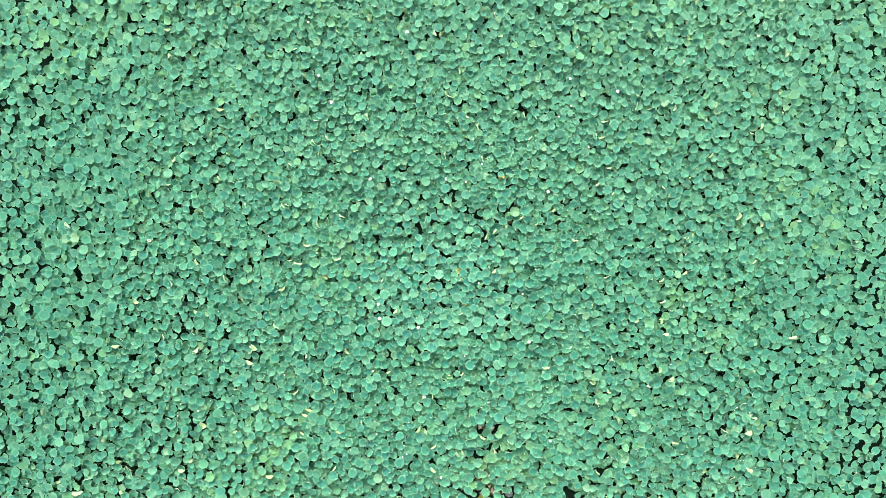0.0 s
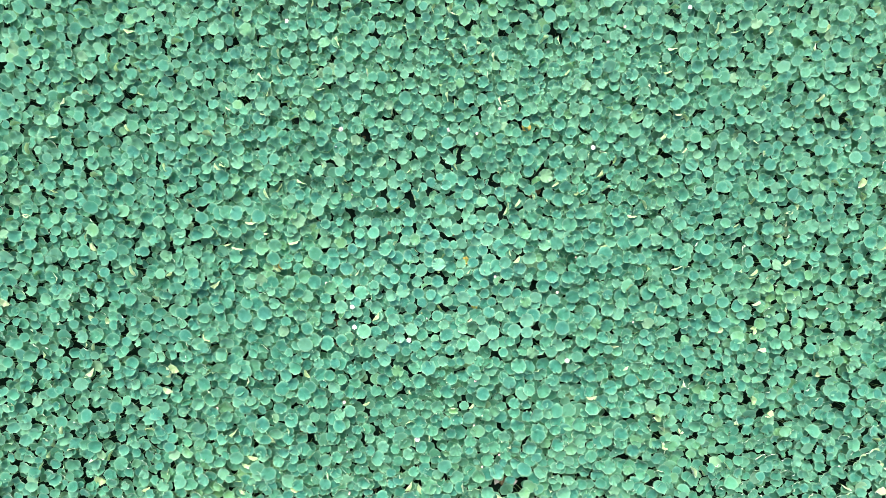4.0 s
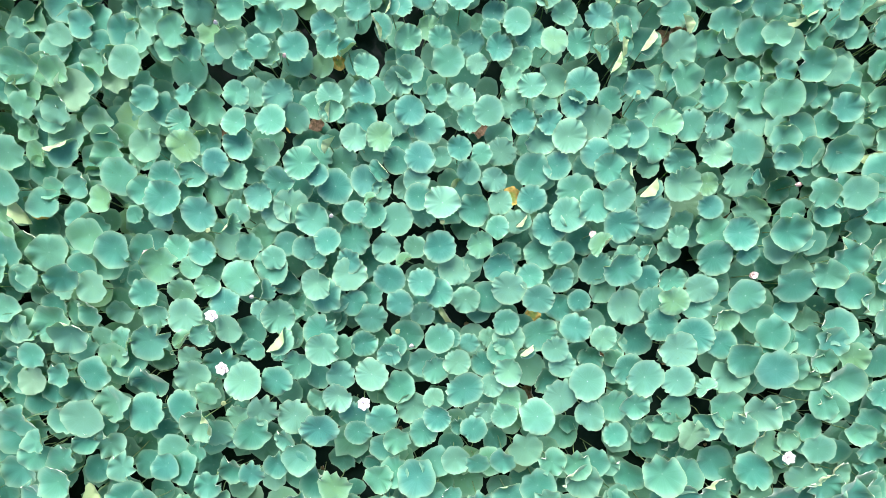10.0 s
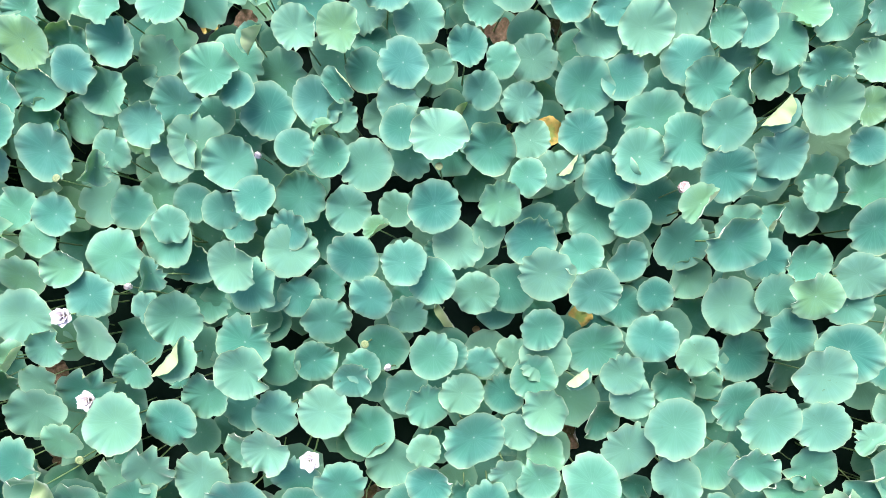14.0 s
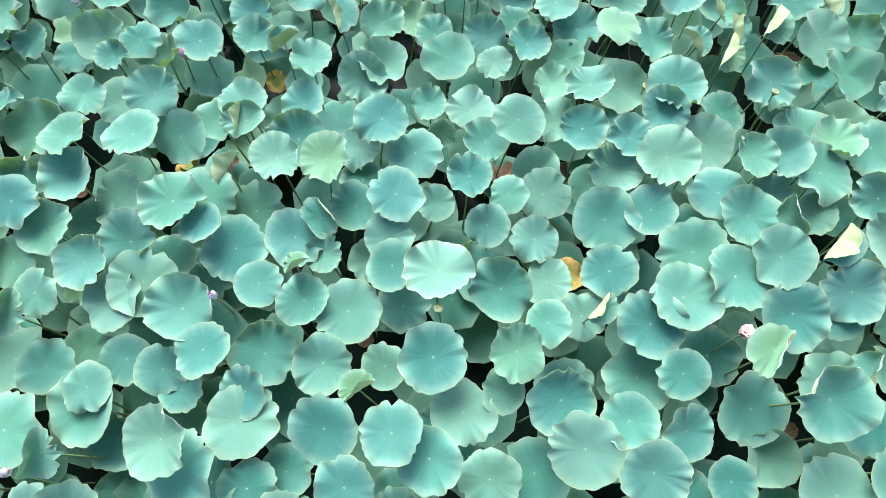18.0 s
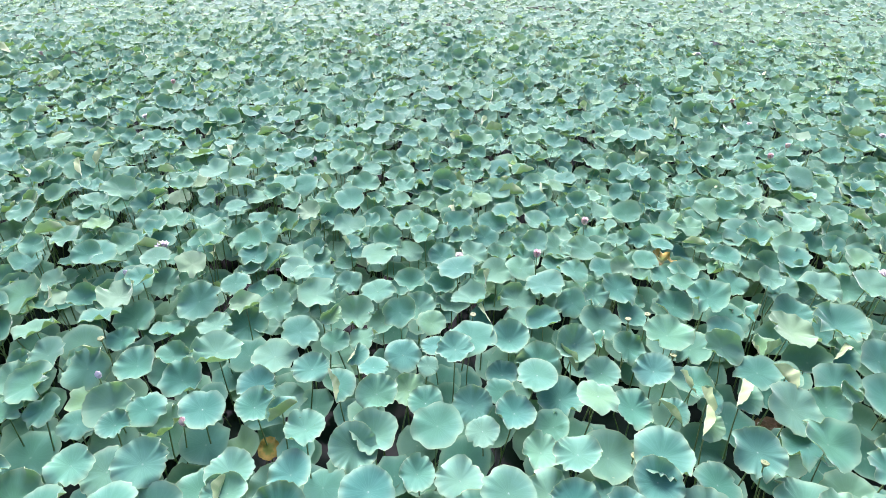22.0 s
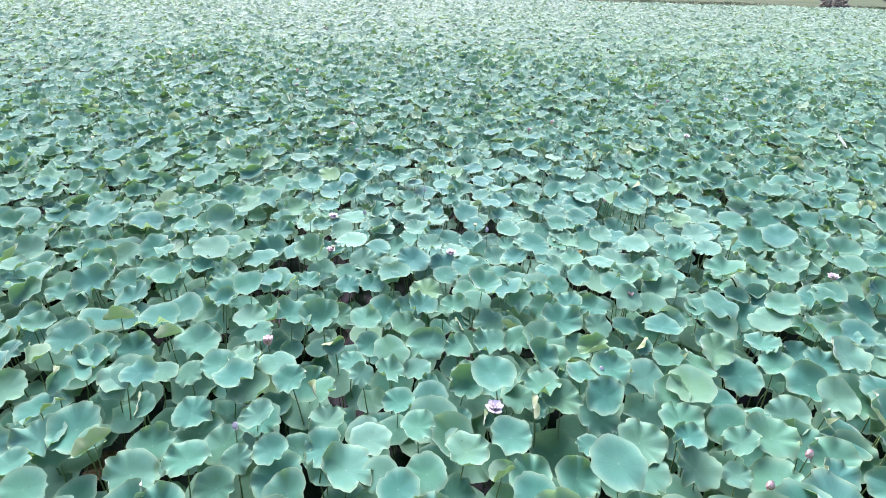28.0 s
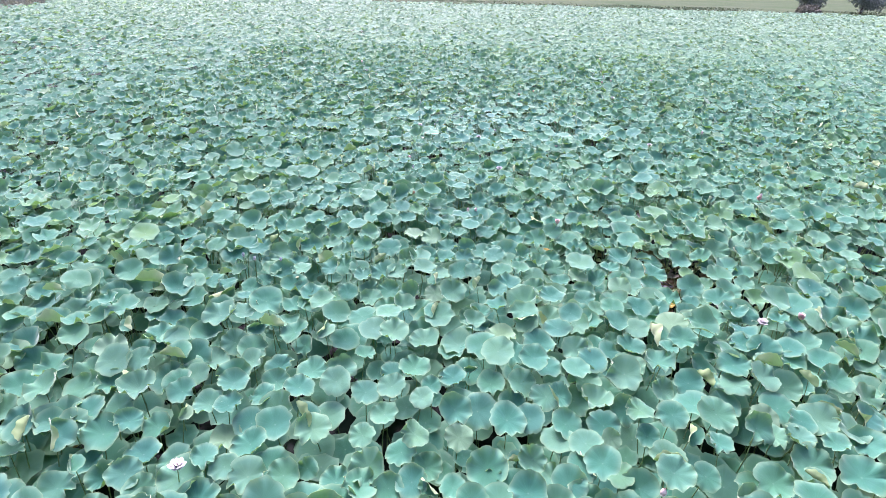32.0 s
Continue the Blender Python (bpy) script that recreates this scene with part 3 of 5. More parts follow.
bed("flat", ((-0.56, 2.40, 0.68, 0.20), (-0.63, 1.86, 0.90, 0.26), (-0.24, 2.04, 0.62, 0.22), (0.90, 2.32, 0.84, 0.20), (0.89, 1.92, 1.04, 0.18), (1.18, 2.07, 0.85, 0.20), (1.36, 2.42, 0.98, 0.22), (1.62, 1.65, 0.80, 0.26), (1.88, 1.67, 1.02, 0.19), (1.87, 2.22, 1.12, 0.27), (2.25, 1.94, 0.62, 0.25), (2.47, 1.53, 0.78, 0.27), (2.68, 2.20, 1.10, 0.27), (2.80, 1.70, 1.17, 0.22), (3.10, 2.29, 1.01, 0.21), (3.18, 1.45, 1.01, 0.21), (3.56, 2.12, 1.06, 0.17), (4.14, 1.89, 1.02, 0.27), (4.62, 2.00, 1.05, 0.17), (-2.98, 3.49, 0.99, 0.22)))
bed("flat", ((-2.05, 3.39, 1.03, 0.21), (-1.53, 2.60, 0.94, 0.26), (-0.73, 3.05, 0.87, 0.19), (-0.72, 2.73, 0.98, 0.21), (-0.38, 2.79, 1.16, 0.23), (-0.30, 3.26, 1.05, 0.24), (-0.07, 2.90, 0.88, 0.16), (0.37, 2.69, 1.00, 0.19), (0.52, 2.99, 1.01, 0.17), (0.76, 3.35, 0.84, 0.22), (0.82, 3.08, 0.92, 0.23), (1.21, 3.27, 0.85, 0.18), (1.31, 2.85, 1.02, 0.27), (1.65, 2.93, 1.12, 0.21), (1.95, 2.59, 1.14, 0.27), (2.19, 3.09, 0.63, 0.21), (2.55, 2.58, 1.26, 0.24), (3.02, 3.12, 1.04, 0.17), (4.03, 2.64, 1.00, 0.19), (-3.02, 4.17, 1.04, 0.19)))
bed("flat", ((-2.49, 4.26, 1.02, 0.22), (-1.34, 3.63, 1.06, 0.22), (-0.12, 3.64, 0.84, 0.14), (0.28, 4.34, 1.05, 0.16), (0.53, 3.59, 1.22, 0.23), (1.41, 3.90, 0.88, 0.19), (2.15, 3.71, 1.02, 0.26), (2.34, 4.05, 1.03, 0.21), (3.58, 3.82, 1.07, 0.24), (-0.96, 5.09, 1.01, 0.17), (-0.67, 5.30, 1.04, 0.21), (-0.36, 5.14, 1.07, 0.12), (-0.32, 4.69, 0.97, 0.19), (0.43, 4.93, 1.00, 0.16), (0.44, 5.19, 0.99, 0.18), (0.79, 4.99, 1.22, 0.21), (1.38, 4.78, 1.22, 0.21), (1.50, 5.29, 1.06, 0.20), (-0.36, 5.57, 0.98, 0.15)))
bed("flat", ((1.15, 0.57, 1.22, 0.20), (1.42, 1.26, 1.22, 0.19), (2.21, 0.59, 1.02, 0.23), (-3.79, 2.51, 1.20, 0.23), (-2.59, 3.03, 1.22, 0.23), (-2.30, 3.16, 1.06, 0.23)), True)
bed("flat", ((-1.92, 2.62, 1.05, 0.26), (-0.33, 2.22, 1.05, 0.21), (2.24, 3.21, 1.05, 0.25), (-1.50, 0.61, 1.05, 0.27), (-0.38, 0.01, 1.05, 0.17), (0.59, 1.38, 1.05, 0.16), (1.24, 0.31, 1.05, 0.24)))
bed("wavy", ((-1.75, -0.44, 0.97, 0.23), (-1.07, -0.76, 1.23, 0.21), (0.36, -0.89, 1.18, 0.21), (1.30, -0.74, 1.17, 0.20), (-3.19, 0.53, 1.05, 0.19), (-3.13, -0.15, 1.17, 0.18), (-2.39, -0.28, 1.06, 0.18), (-2.13, 0.22, 1.00, 0.25), (-2.10, 0.37, 0.40, 0.24), (-1.50, 0.07, 0.94, 0.27), (-1.37, -0.13, 1.22, 0.24), (-0.88, -0.05, 0.74, 0.22), (-0.44, -0.10, 1.04, 0.19), (0.24, -0.24, 1.06, 0.21), (1.28, -0.13, 1.16, 0.22), (3.11, -0.37, 1.23, 0.21), (-3.94, 1.71, 1.25, 0.27), (-3.75, 1.01, 0.97, 0.22), (-2.18, 0.75, 0.64, 0.23), (-1.59, 0.77, 1.23, 0.23)))
bed("wavy", ((-1.25, 1.50, 0.68, 0.27), (-0.70, 1.42, 1.04, 0.22), (0.14, 0.87, 1.17, 0.22), (0.97, 1.34, 1.20, 0.24), (4.37, 1.02, 1.03, 0.21), (-4.05, 2.01, 1.03, 0.26), (-3.68, 2.15, 1.01, 0.22), (-3.08, 2.21, 1.02, 0.24), (-2.63, 1.93, 1.10, 0.22), (-2.40, 2.17, 1.02, 0.27), (-2.06, 2.46, 1.24, 0.26), (-1.83, 1.69, 1.02, 0.27), (-0.95, 1.87, 1.01, 0.21), (-0.88, 2.28, 1.00, 0.16), (-0.40, 2.45, 1.02, 0.21), (0.04, 2.15, 1.23, 0.26), (0.52, 2.15, 1.02, 0.26), (1.64, 2.00, 1.06, 0.26), (2.24, 2.41, 1.18, 0.27), (2.66, 1.53, 1.38, 0.27)))
bed("wavy", ((3.15, 2.43, 1.10, 0.26), (3.54, 1.47, 1.01, 0.22), (4.42, 2.28, 1.17, 0.27), (-4.01, 2.89, 0.97, 0.20), (-3.17, 3.38, 1.18, 0.19), (-3.09, 2.93, 1.23, 0.20), (-2.53, 3.43, 1.25, 0.23), (-1.81, 3.51, 1.17, 0.21), (-1.72, 3.29, 1.21, 0.18), (-1.34, 2.91, 1.30, 0.21), (-1.32, 3.29, 1.02, 0.26), (-0.97, 2.99, 1.24, 0.22), (-0.81, 3.29, 0.98, 0.20), (-0.60, 3.45, 1.22, 0.24), (0.18, 2.98, 1.24, 0.19), (0.28, 3.49, 1.00, 0.22), (0.77, 2.65, 0.92, 0.20), (1.36, 3.28, 1.10, 0.23), (1.74, 3.35, 1.26, 0.26), (2.44, 3.00, 1.08, 0.25)))
bed("wavy", ((2.65, 3.24, 1.03, 0.21), (3.02, 3.42, 1.18, 0.27), (4.36, 3.10, 1.03, 0.26), (-3.19, 3.94, 1.05, 0.16), (-1.97, 4.32, 1.06, 0.20), (-1.33, 4.01, 1.20, 0.20), (-0.84, 3.88, 1.19, 0.22), (-0.26, 3.80, 1.04, 0.17), (0.12, 3.79, 1.03, 0.22), (0.83, 4.21, 1.00, 0.19), (0.89, 3.81, 0.97, 0.22), (1.03, 3.45, 1.38, 0.20), (1.12, 4.04, 1.23, 0.21), (1.85, 4.13, 1.22, 0.27), (2.43, 3.45, 1.28, 0.19), (2.70, 4.29, 1.22, 0.24), (3.03, 3.95, 1.00, 0.27), (3.87, 3.82, 1.22, 0.21), (4.03, 3.45, 1.00, 0.24), (-2.08, 4.64, 1.03, 0.21)))
bed("wavy", ((-1.62, 4.99, 0.99, 0.21), (-0.78, 4.52, 1.21, 0.21), (-0.52, 4.83, 0.99, 0.19), (0.16, 4.64, 1.06, 0.21), (0.58, 4.65, 1.00, 0.22), (1.04, 4.89, 1.01, 0.24), (1.77, 4.89, 0.98, 0.22), (2.01, 5.26, 1.18, 0.20)))
bed("wavy", ((3.53, 1.16, 1.21, 0.22), (0.65, 1.63, 1.22, 0.21), (1.77, 3.88, 1.19, 0.21), (3.18, 3.75, 1.18, 0.23)), True)
bed("cup", ((-3.03, 2.66, 1.06, 0.24), (3.41, 3.21, 1.22, 0.23), (3.46, 2.89, 1.20, 0.27), (-0.70, 4.05, 1.17, 0.22), (1.45, 3.52, 1.24, 0.20), (2.69, 3.53, 1.24, 0.21), (-0.08, 5.23, 1.25, 0.21), (1.19, 5.50, 1.22, 0.22), (0.50, 5.53, 1.19, 0.22)))
bed("cup", ((3.84, 2.93, 1.21, 0.18),), True)
bed("fold", ((-2.29, 0.60, 1.18, 0.17), (1.48, 0.20, 1.24, 0.13), (-2.94, 1.46, 1.16, 0.18), (-1.69, 2.77, 1.24, 0.16), (2.69, 2.95, 1.19, 0.17), (4.56, 3.12, 1.18, 0.13), (-1.67, 4.29, 1.00, 0.17), (-1.25, 4.70, 1.00, 0.21), (-1.09, 4.93, 1.24, 0.14), (1.17, 5.39, 1.06, 0.19), (0.19, 6.03, 1.04, 0.18), (4.13, 5.83, 1.06, 0.20)))
bed("fold", ((1.23, 2.03, 1.13, 0.13), (-0.40, 1.25, 1.13, 0.13), (-1.01, 2.08, 1.13, 0.10), (-1.80, 3.29, 1.13, 0.15)), True)
bed("fold", ((-3.32, -0.25, 1.22, 0.16), (-2.04, -0.12, 1.06, 0.23), (4.08, -0.00, 1.21, 0.16), (2.38, 1.83, 1.24, 0.19), (3.07, 1.81, 1.18, 0.14), (2.99, 2.74, 1.18, 0.19), (2.05, 4.63, 1.18, 0.15), (2.32, 4.52, 1.19, 0.17), (2.39, 4.78, 1.23, 0.15), (2.74, 4.88, 1.21, 0.20), (3.30, 5.26, 1.19, 0.17), (3.86, 5.16, 1.18, 0.12), (-1.56, 5.57, 1.22, 0.14), (1.49, 5.55, 1.22, 0.12), (3.38, 5.86, 1.03, 0.23), (3.39, 6.35, 1.17, 0.15), (0.16, 6.58, 1.20, 0.16)), True)
for x, y, z, r in ((-0.95, 2.53, 1.1, 0.17), (1.32, -3.2, 1.2, 0.2), (1.15, -14.35, 1.1, 0.2), (2.35, 5.05, 1.25, 0.19)):
    lotus_leaf(x, y, z, r, "roll", True)

# Leaves further down the pond that stand apart enough to be told one from another.
MIXED = {"flat": ["flat"] * 5 + ["wavy"] * 7 + ["cup"], "wavy": ["wavy"] * 12 + ["taco"], "cup": ["cup"] * 7 + ["taco"] * 6, "fold": ["fold"] * 10}
joined = {"flat": [], "wavy": [], "cup": [], "fold": []}


def row_of(kind, rows):
    joined[kind].extend(row if len(row) == 4 else (row[0], row[1], min(max(1.04 + rng.normal(0, 0.09), 0.8), 1.25), row[2] * 0.91) for row in rows)


row_of("flat", ((2.23, -11.16, 0.80, 0.20), (2.49, -10.80, 0.70, 0.20), (2.12, -9.96, 0.95, 0.19), (3.58, -9.89, 0.50, 0.12), (4.13, -9.99, 0.95, 0.16), (4.43, -10.50, 0.60, 0.17), (4.61, -9.79, 0.60, 0.22), (4.97, -9.86, 0.40, 0.09), (3.71, -8.87, 0.60, 0.30), (4.88, -9.39, 0.80, 0.29), (5.71, -9.27, 0.95, 0.23), (4.45, -8.49, 0.85, 0.24), (5.86, -8.12, 0.90, 0.28), (-3.78, -1.36, 1.05, 0.29), (-3.59, -1.64, 0.79, 0.20), (-2.74, -1.52, 1.01, 0.23), (-2.58, -1.60, 0.88, 0.17), (-1.78, -1.51, 0.98, 0.17), (-3.77, -0.60, 0.78, 0.20), (-3.36, -0.55, 0.87, 0.18)))
row_of("flat", ((-3.22, -1.19, 1.17, 0.25), (-2.97, -1.00, 1.02, 0.19), (-2.90, -1.30, 1.24, 0.27), (-2.53, -1.32, 0.86, 0.20), (-2.14, -1.13, 1.05, 0.24), (-1.50, -0.60, 0.67, 0.22), (-1.40, -0.91, 0.83, 0.18), (-0.39, -0.80, 0.67, 0.18), (-0.01, -0.87, 0.78, 0.25), (0.70, -1.07, 0.78, 0.13), (3.47, -0.87, 0.66, 0.17), (3.73, -0.66, 0.86, 0.25), (4.06, -0.73, 1.03, 0.24), (-4.38, 0.49, 0.81, 0.14), (-2.65, -0.26, 0.87, 0.19), (-2.08, -0.33, 0.84, 0.13), (-1.98, -0.07, 0.62, 0.21), (-1.18, -0.13, 0.80, 0.20), (1.90, -0.24, 0.68, 0.22), (2.58, 0.18, 0.67, 0.20)))
row_of("flat", ((2.94, 0.19, 0.62, 0.15), (3.80, -0.38, 0.97, 0.24), (4.52, -0.29, 0.98, 0.32), (4.74, -0.55, 1.07, 0.25), (-4.51, 1.44, 0.88, 0.14), (-3.86, 1.44, 0.62, 0.29), (-3.92, 0.75, 1.05, 0.28), (-3.05, 1.20, 0.81, 0.25), (-2.76, 1.17, 0.87, 0.20), (-2.63, 1.35, 0.69, 0.21), (4.64, 0.48, 1.19, 0.30), (-4.60, 2.28, 0.87, 0.14), (-3.70, 1.91, 0.85, 0.20), (-2.87, 2.34, 0.83, 0.23), (-2.88, 1.86, 0.69, 0.17), (3.53, 1.93, 0.85, 0.19), (3.68, 2.38, 0.81, 0.21), (4.17, 2.25, 0.83, 0.32), (-4.76, 3.09, 0.84, 0.15), (-4.55, 2.85, 0.79, 0.19)))
row_of("flat", ((-4.23, 3.04, 1.02, 0.25), (-3.69, 3.20, 0.84, 0.32), (-3.63, 2.68, 0.85, 0.22), (-2.80, 2.86, 0.63, 0.29), (3.74, 2.69, 0.79, 0.28), (4.76, 2.69, 0.79, 0.28), (-4.32, 3.94, 1.04, 0.19), (-4.12, 4.50, 0.63, 0.12), (-3.97, 4.00, 1.07, 0.18), (-3.73, 4.05, 0.85, 0.18), (-2.84, 4.16, 0.83, 0.22), (4.46, 3.59, 1.00, 0.31), (4.56, 4.04, 1.01, 0.29), (-4.78, 4.63, 1.05, 0.12), (-4.50, 5.19, 0.84, 0.26), (-4.00, 4.64, 1.01, 0.26), (-3.90, 5.09, 1.05, 0.17), (-3.50, 4.76, 1.01, 0.23), (-3.48, 5.33, 1.03, 0.20), (-3.26, 5.39, 0.82, 0.23)))
row_of("flat", ((-2.09, 5.12, 1.00, 0.26), (-1.87, 5.38, 1.17, 0.22), (-1.82, 4.69, 0.82, 0.19), (-1.50, 5.45, 1.00, 0.17), (2.48, 5.37, 0.98, 0.25), (3.75, 4.44, 0.59, 0.24), (3.93, 5.45, 1.06, 0.25), (-3.12, 6.35, 1.06, 0.21), (-2.88, 6.01, 0.64, 0.27), (-1.37, 5.93, 1.03, 0.23), (-1.22, 6.43, 1.07, 0.23), (-1.19, 5.57, 0.99, 0.18), (-0.65, 6.24, 1.00, 0.22), (-0.44, 5.90, 1.05, 0.18), (0.64, 6.13, 1.04, 0.20), (1.60, 6.23, 1.02, 0.25), (2.01, 6.49, 0.99, 0.23), (3.17, 5.52, 1.07, 0.23), (4.42, 6.15, 0.98, 0.20), (-2.88, 6.60, 0.79, 0.22)))
row_of("flat", ((-1.65, 6.60, 1.04, 0.18), (0.58, 6.56, 1.03, 0.24), (1.29, 6.56, 1.05, 0.21), (3.19, 6.54, 1.00, 0.25), (3.52, 7.42, 0.97, 0.22), (4.01, 7.39, 1.04, 0.15), (4.04, 6.74, 1.02, 0.25), (4.14, 7.35, 1.00, 0.22)))
row_of("flat", ((-5.23, -16.72, 0.16), (-4.87, -16.66, 0.22), (-4.61, -16.72, 0.22), (-5.60, -16.28, 0.17), (-4.34, -16.35, 0.21), (-3.59, -16.08, 0.25), (-3.34, -16.36, 0.32), (-3.17, -16.14, 0.19), (-2.89, -16.21, 0.20), (-1.93, -16.08, 0.15), (-1.61, -16.04, 0.23), (-0.94, -16.16, 0.21), (-0.68, -16.08, 0.23), (0.18, -15.77, 0.29), (2.82, -15.51, 0.21), (-5.64, -14.75, 0.29), (-4.58, -15.18, 0.27), (-3.41, -14.84, 0.24), (-2.92, -14.57, 0.22), (-2.01, -15.07, 0.27), (-1.99, -14.66, 0.25), (-1.60, -14.55, 0.24), (-0.75, -15.40, 0.21), (-0.74, -14.80, 0.19), (0.02, -14.67, 0.32), (0.73, -14.83, 0.24)))
row_of("flat", ((1.09, -15.07, 0.25), (1.20, -14.88, 0.24), (1.71, -14.82, 0.26), (2.20, -14.61, 0.21), (2.68, -14.50, 0.25), (4.29, -14.62, 0.22), (4.65, -14.79, 0.18), (-5.17, -13.76, 0.29), (-4.37, -14.13, 0.28), (-1.73, -14.02, 0.18), (-1.31, -14.05, 0.21), (-0.16, -13.86, 0.25), (0.98, -14.33, 0.27), (1.70, -14.26, 0.26), (1.94, -13.87, 0.26), (3.07, -13.83, 0.25), (3.41, -14.28, 0.22), (3.83, -13.59, 0.27), (3.99, -14.28, 0.22), (4.32, -13.98, 0.31), (-5.31, -13.21, 0.24), (-3.34, -13.09, 0.27), (-1.41, -13.40, 0.27), (-0.91, -13.37, 0.29), (0.50, -13.47, 0.26), (1.09, -13.44, 0.22)))
row_of("flat", ((1.76, -13.38, 0.28), (3.51, -13.14, 0.26), (4.58, -12.73, 0.29), (-4.90, -11.97, 0.20), (-4.88, -11.57, 0.21), (-4.24, -11.82, 0.18), (-3.72, -11.88, 0.29), (-2.65, -11.70, 0.23), (-2.53, -12.07, 0.21), (-2.23, -11.62, 0.23), (-1.85, -11.63, 0.25), (-1.37, -11.92, 0.27), (-0.96, -11.66, 0.22), (3.27, -12.16, 0.31), (-5.17, -11.00, 0.33), (-4.28, -10.75, 0.33), (-2.87, -11.04, 0.27), (-2.57, -11.04, 0.24), (-2.40, -11.43, 0.21), (-0.93, -10.73, 0.27), (0.29, -10.72, 0.24), (0.93, -10.64, 0.25), (1.47, -10.73, 0.23), (1.80, -10.65, 0.25), (-6.28, -10.20, 0.26), (-5.16, -10.13, 0.26)))
row_of("flat", ((-4.07, -10.29, 0.23), (-3.89, -10.02, 0.24), (-3.46, -10.05, 0.25), (-2.64, -10.40, 0.25), (-2.13, -10.20, 0.30), (0.12, -10.24, 0.26), (0.71, -9.94, 0.22), (1.07, -10.01, 0.26), (1.41, -10.17, 0.25), (1.82, -9.81, 0.22), (-4.68, -8.62, 0.23), (-4.54, -8.63, 0.28), (-4.35, -9.40, 0.27), (-3.15, -8.93, 0.28), (-2.82, -9.07, 0.30), (-0.83, -8.96, 0.15), (-0.71, -9.34, 0.21), (-0.48, -8.87, 0.25), (0.56, -9.22, 0.25), (-4.12, -8.26, 0.27), (-3.65, -8.28, 0.23), (-3.05, -8.05, 0.24), (-1.12, -7.81, 0.24), (0.47, -8.42, 0.22), (2.06, -7.62, 0.27), (2.24, -8.37, 0.28)))
row_of("flat", ((4.20, -7.71, 0.26), (5.13, -7.52, 0.25), (3.51, -6.98, 0.25), (-5.17, -4.91, 0.28), (-4.22, -5.43, 0.23), (-3.13, -4.81, 0.24), (-3.03, -4.90, 0.28), (-2.79, -5.49, 0.24), (-2.33, -5.43, 0.17), (-1.23, -4.82, 0.23), (-1.15, -4.94, 0.25), (-0.94, -5.38, 0.21), (-0.50, -5.35, 0.23), (1.60, -4.98, 0.27), (2.09, -4.60, 0.19), (-5.85, -4.15, 0.22), (-3.85, -4.18, 0.21), (-3.51, -4.16, 0.20), (-3.10, -3.61, 0.24), (-2.58, -3.80, 0.26), (-1.45, -4.04, 0.17), (-0.95, -4.38, 0.21), (-0.67, -3.89, 0.14), (-0.62, -4.25, 0.23), (-0.28, -4.32, 0.17), (-0.23, -3.93, 0.23)))
row_of("flat", ((2.63, -4.23, 0.25), (3.00, -4.40, 0.29), (3.11, -3.96, 0.20), (3.76, -4.28, 0.32), (4.12, -4.44, 0.17), (-5.22, -3.29, 0.33), (-3.85, -2.55, 0.29), (-3.05, -2.67, 0.24), (-2.55, -3.40, 0.17), (-2.25, -2.98, 0.29), (-0.37, -3.23, 0.21), (-0.00, -2.66, 0.25), (1.71, -3.05, 0.20), (1.94, -3.47, 0.28), (2.58, -3.26, 0.26), (2.85, -3.04, 0.26), (3.12, -3.28, 0.30), (3.12, -2.88, 0.23), (4.11, -3.08, 0.25), (-2.16, -2.02, 0.21), (-0.97, -2.05, 0.27), (-0.37, -1.88, 0.24), (3.80, -2.27, 0.28), (4.62, -2.10, 0.33), (4.40, -1.45, 0.33), (6.82, 0.67, 0.37)))
row_of("wavy", ((1.89, -11.10, 0.95, 0.23), (2.81, -10.85, 1.00, 0.30), (3.47, -10.76, 0.80, 0.19), (3.48, -11.12, 0.95, 0.26), (4.05, -10.58, 0.95, 0.28), (4.46, -10.99, 0.95, 0.30), (4.74, -10.64, 0.95, 0.29), (2.55, -10.01, 0.95, 0.21), (2.81, -9.51, 0.95, 0.28), (2.84, -10.04, 0.90, 0.17), (3.41, -10.13, 0.95, 0.30), (4.79, -10.00, 0.95, 0.30), (5.10, -9.53, 0.95, 0.26), (5.21, -10.24, 0.95, 0.20), (5.34, -9.82, 0.95, 0.22), (2.42, -8.92, 0.95, 0.17), (3.29, -8.75, 0.95, 0.27), (4.03, -9.09, 0.95, 0.24), (4.67, -8.68, 0.95, 0.26), (4.69, -9.12, 0.95, 0.23)))
row_of("wavy", ((5.13, -8.75, 0.95, 0.30), (5.73, -8.71, 0.90, 0.26), (3.58, -8.15, 0.95, 0.28), (3.96, -8.40, 0.95, 0.27), (5.04, -8.01, 0.95, 0.30), (6.26, -8.13, 0.95, 0.30), (-3.89, -0.35, 1.05, 0.30), (-3.81, -0.92, 1.00, 0.29), (-3.23, -0.77, 1.03, 0.25), (-2.89, -0.58, 0.85, 0.27), (-0.25, -0.60, 0.83, 0.24), (-4.08, 0.31, 1.05, 0.22), (-3.85, 0.02, 1.06, 0.21), (4.29, -0.55, 0.98, 0.25), (4.52, 0.17, 0.97, 0.27), (-4.19, 0.95, 1.02, 0.24), (-4.41, 2.47, 1.04, 0.25), (-4.47, 3.13, 1.17, 0.20), (-3.98, 3.30, 1.01, 0.18), (-4.20, 4.18, 1.20, 0.25)))
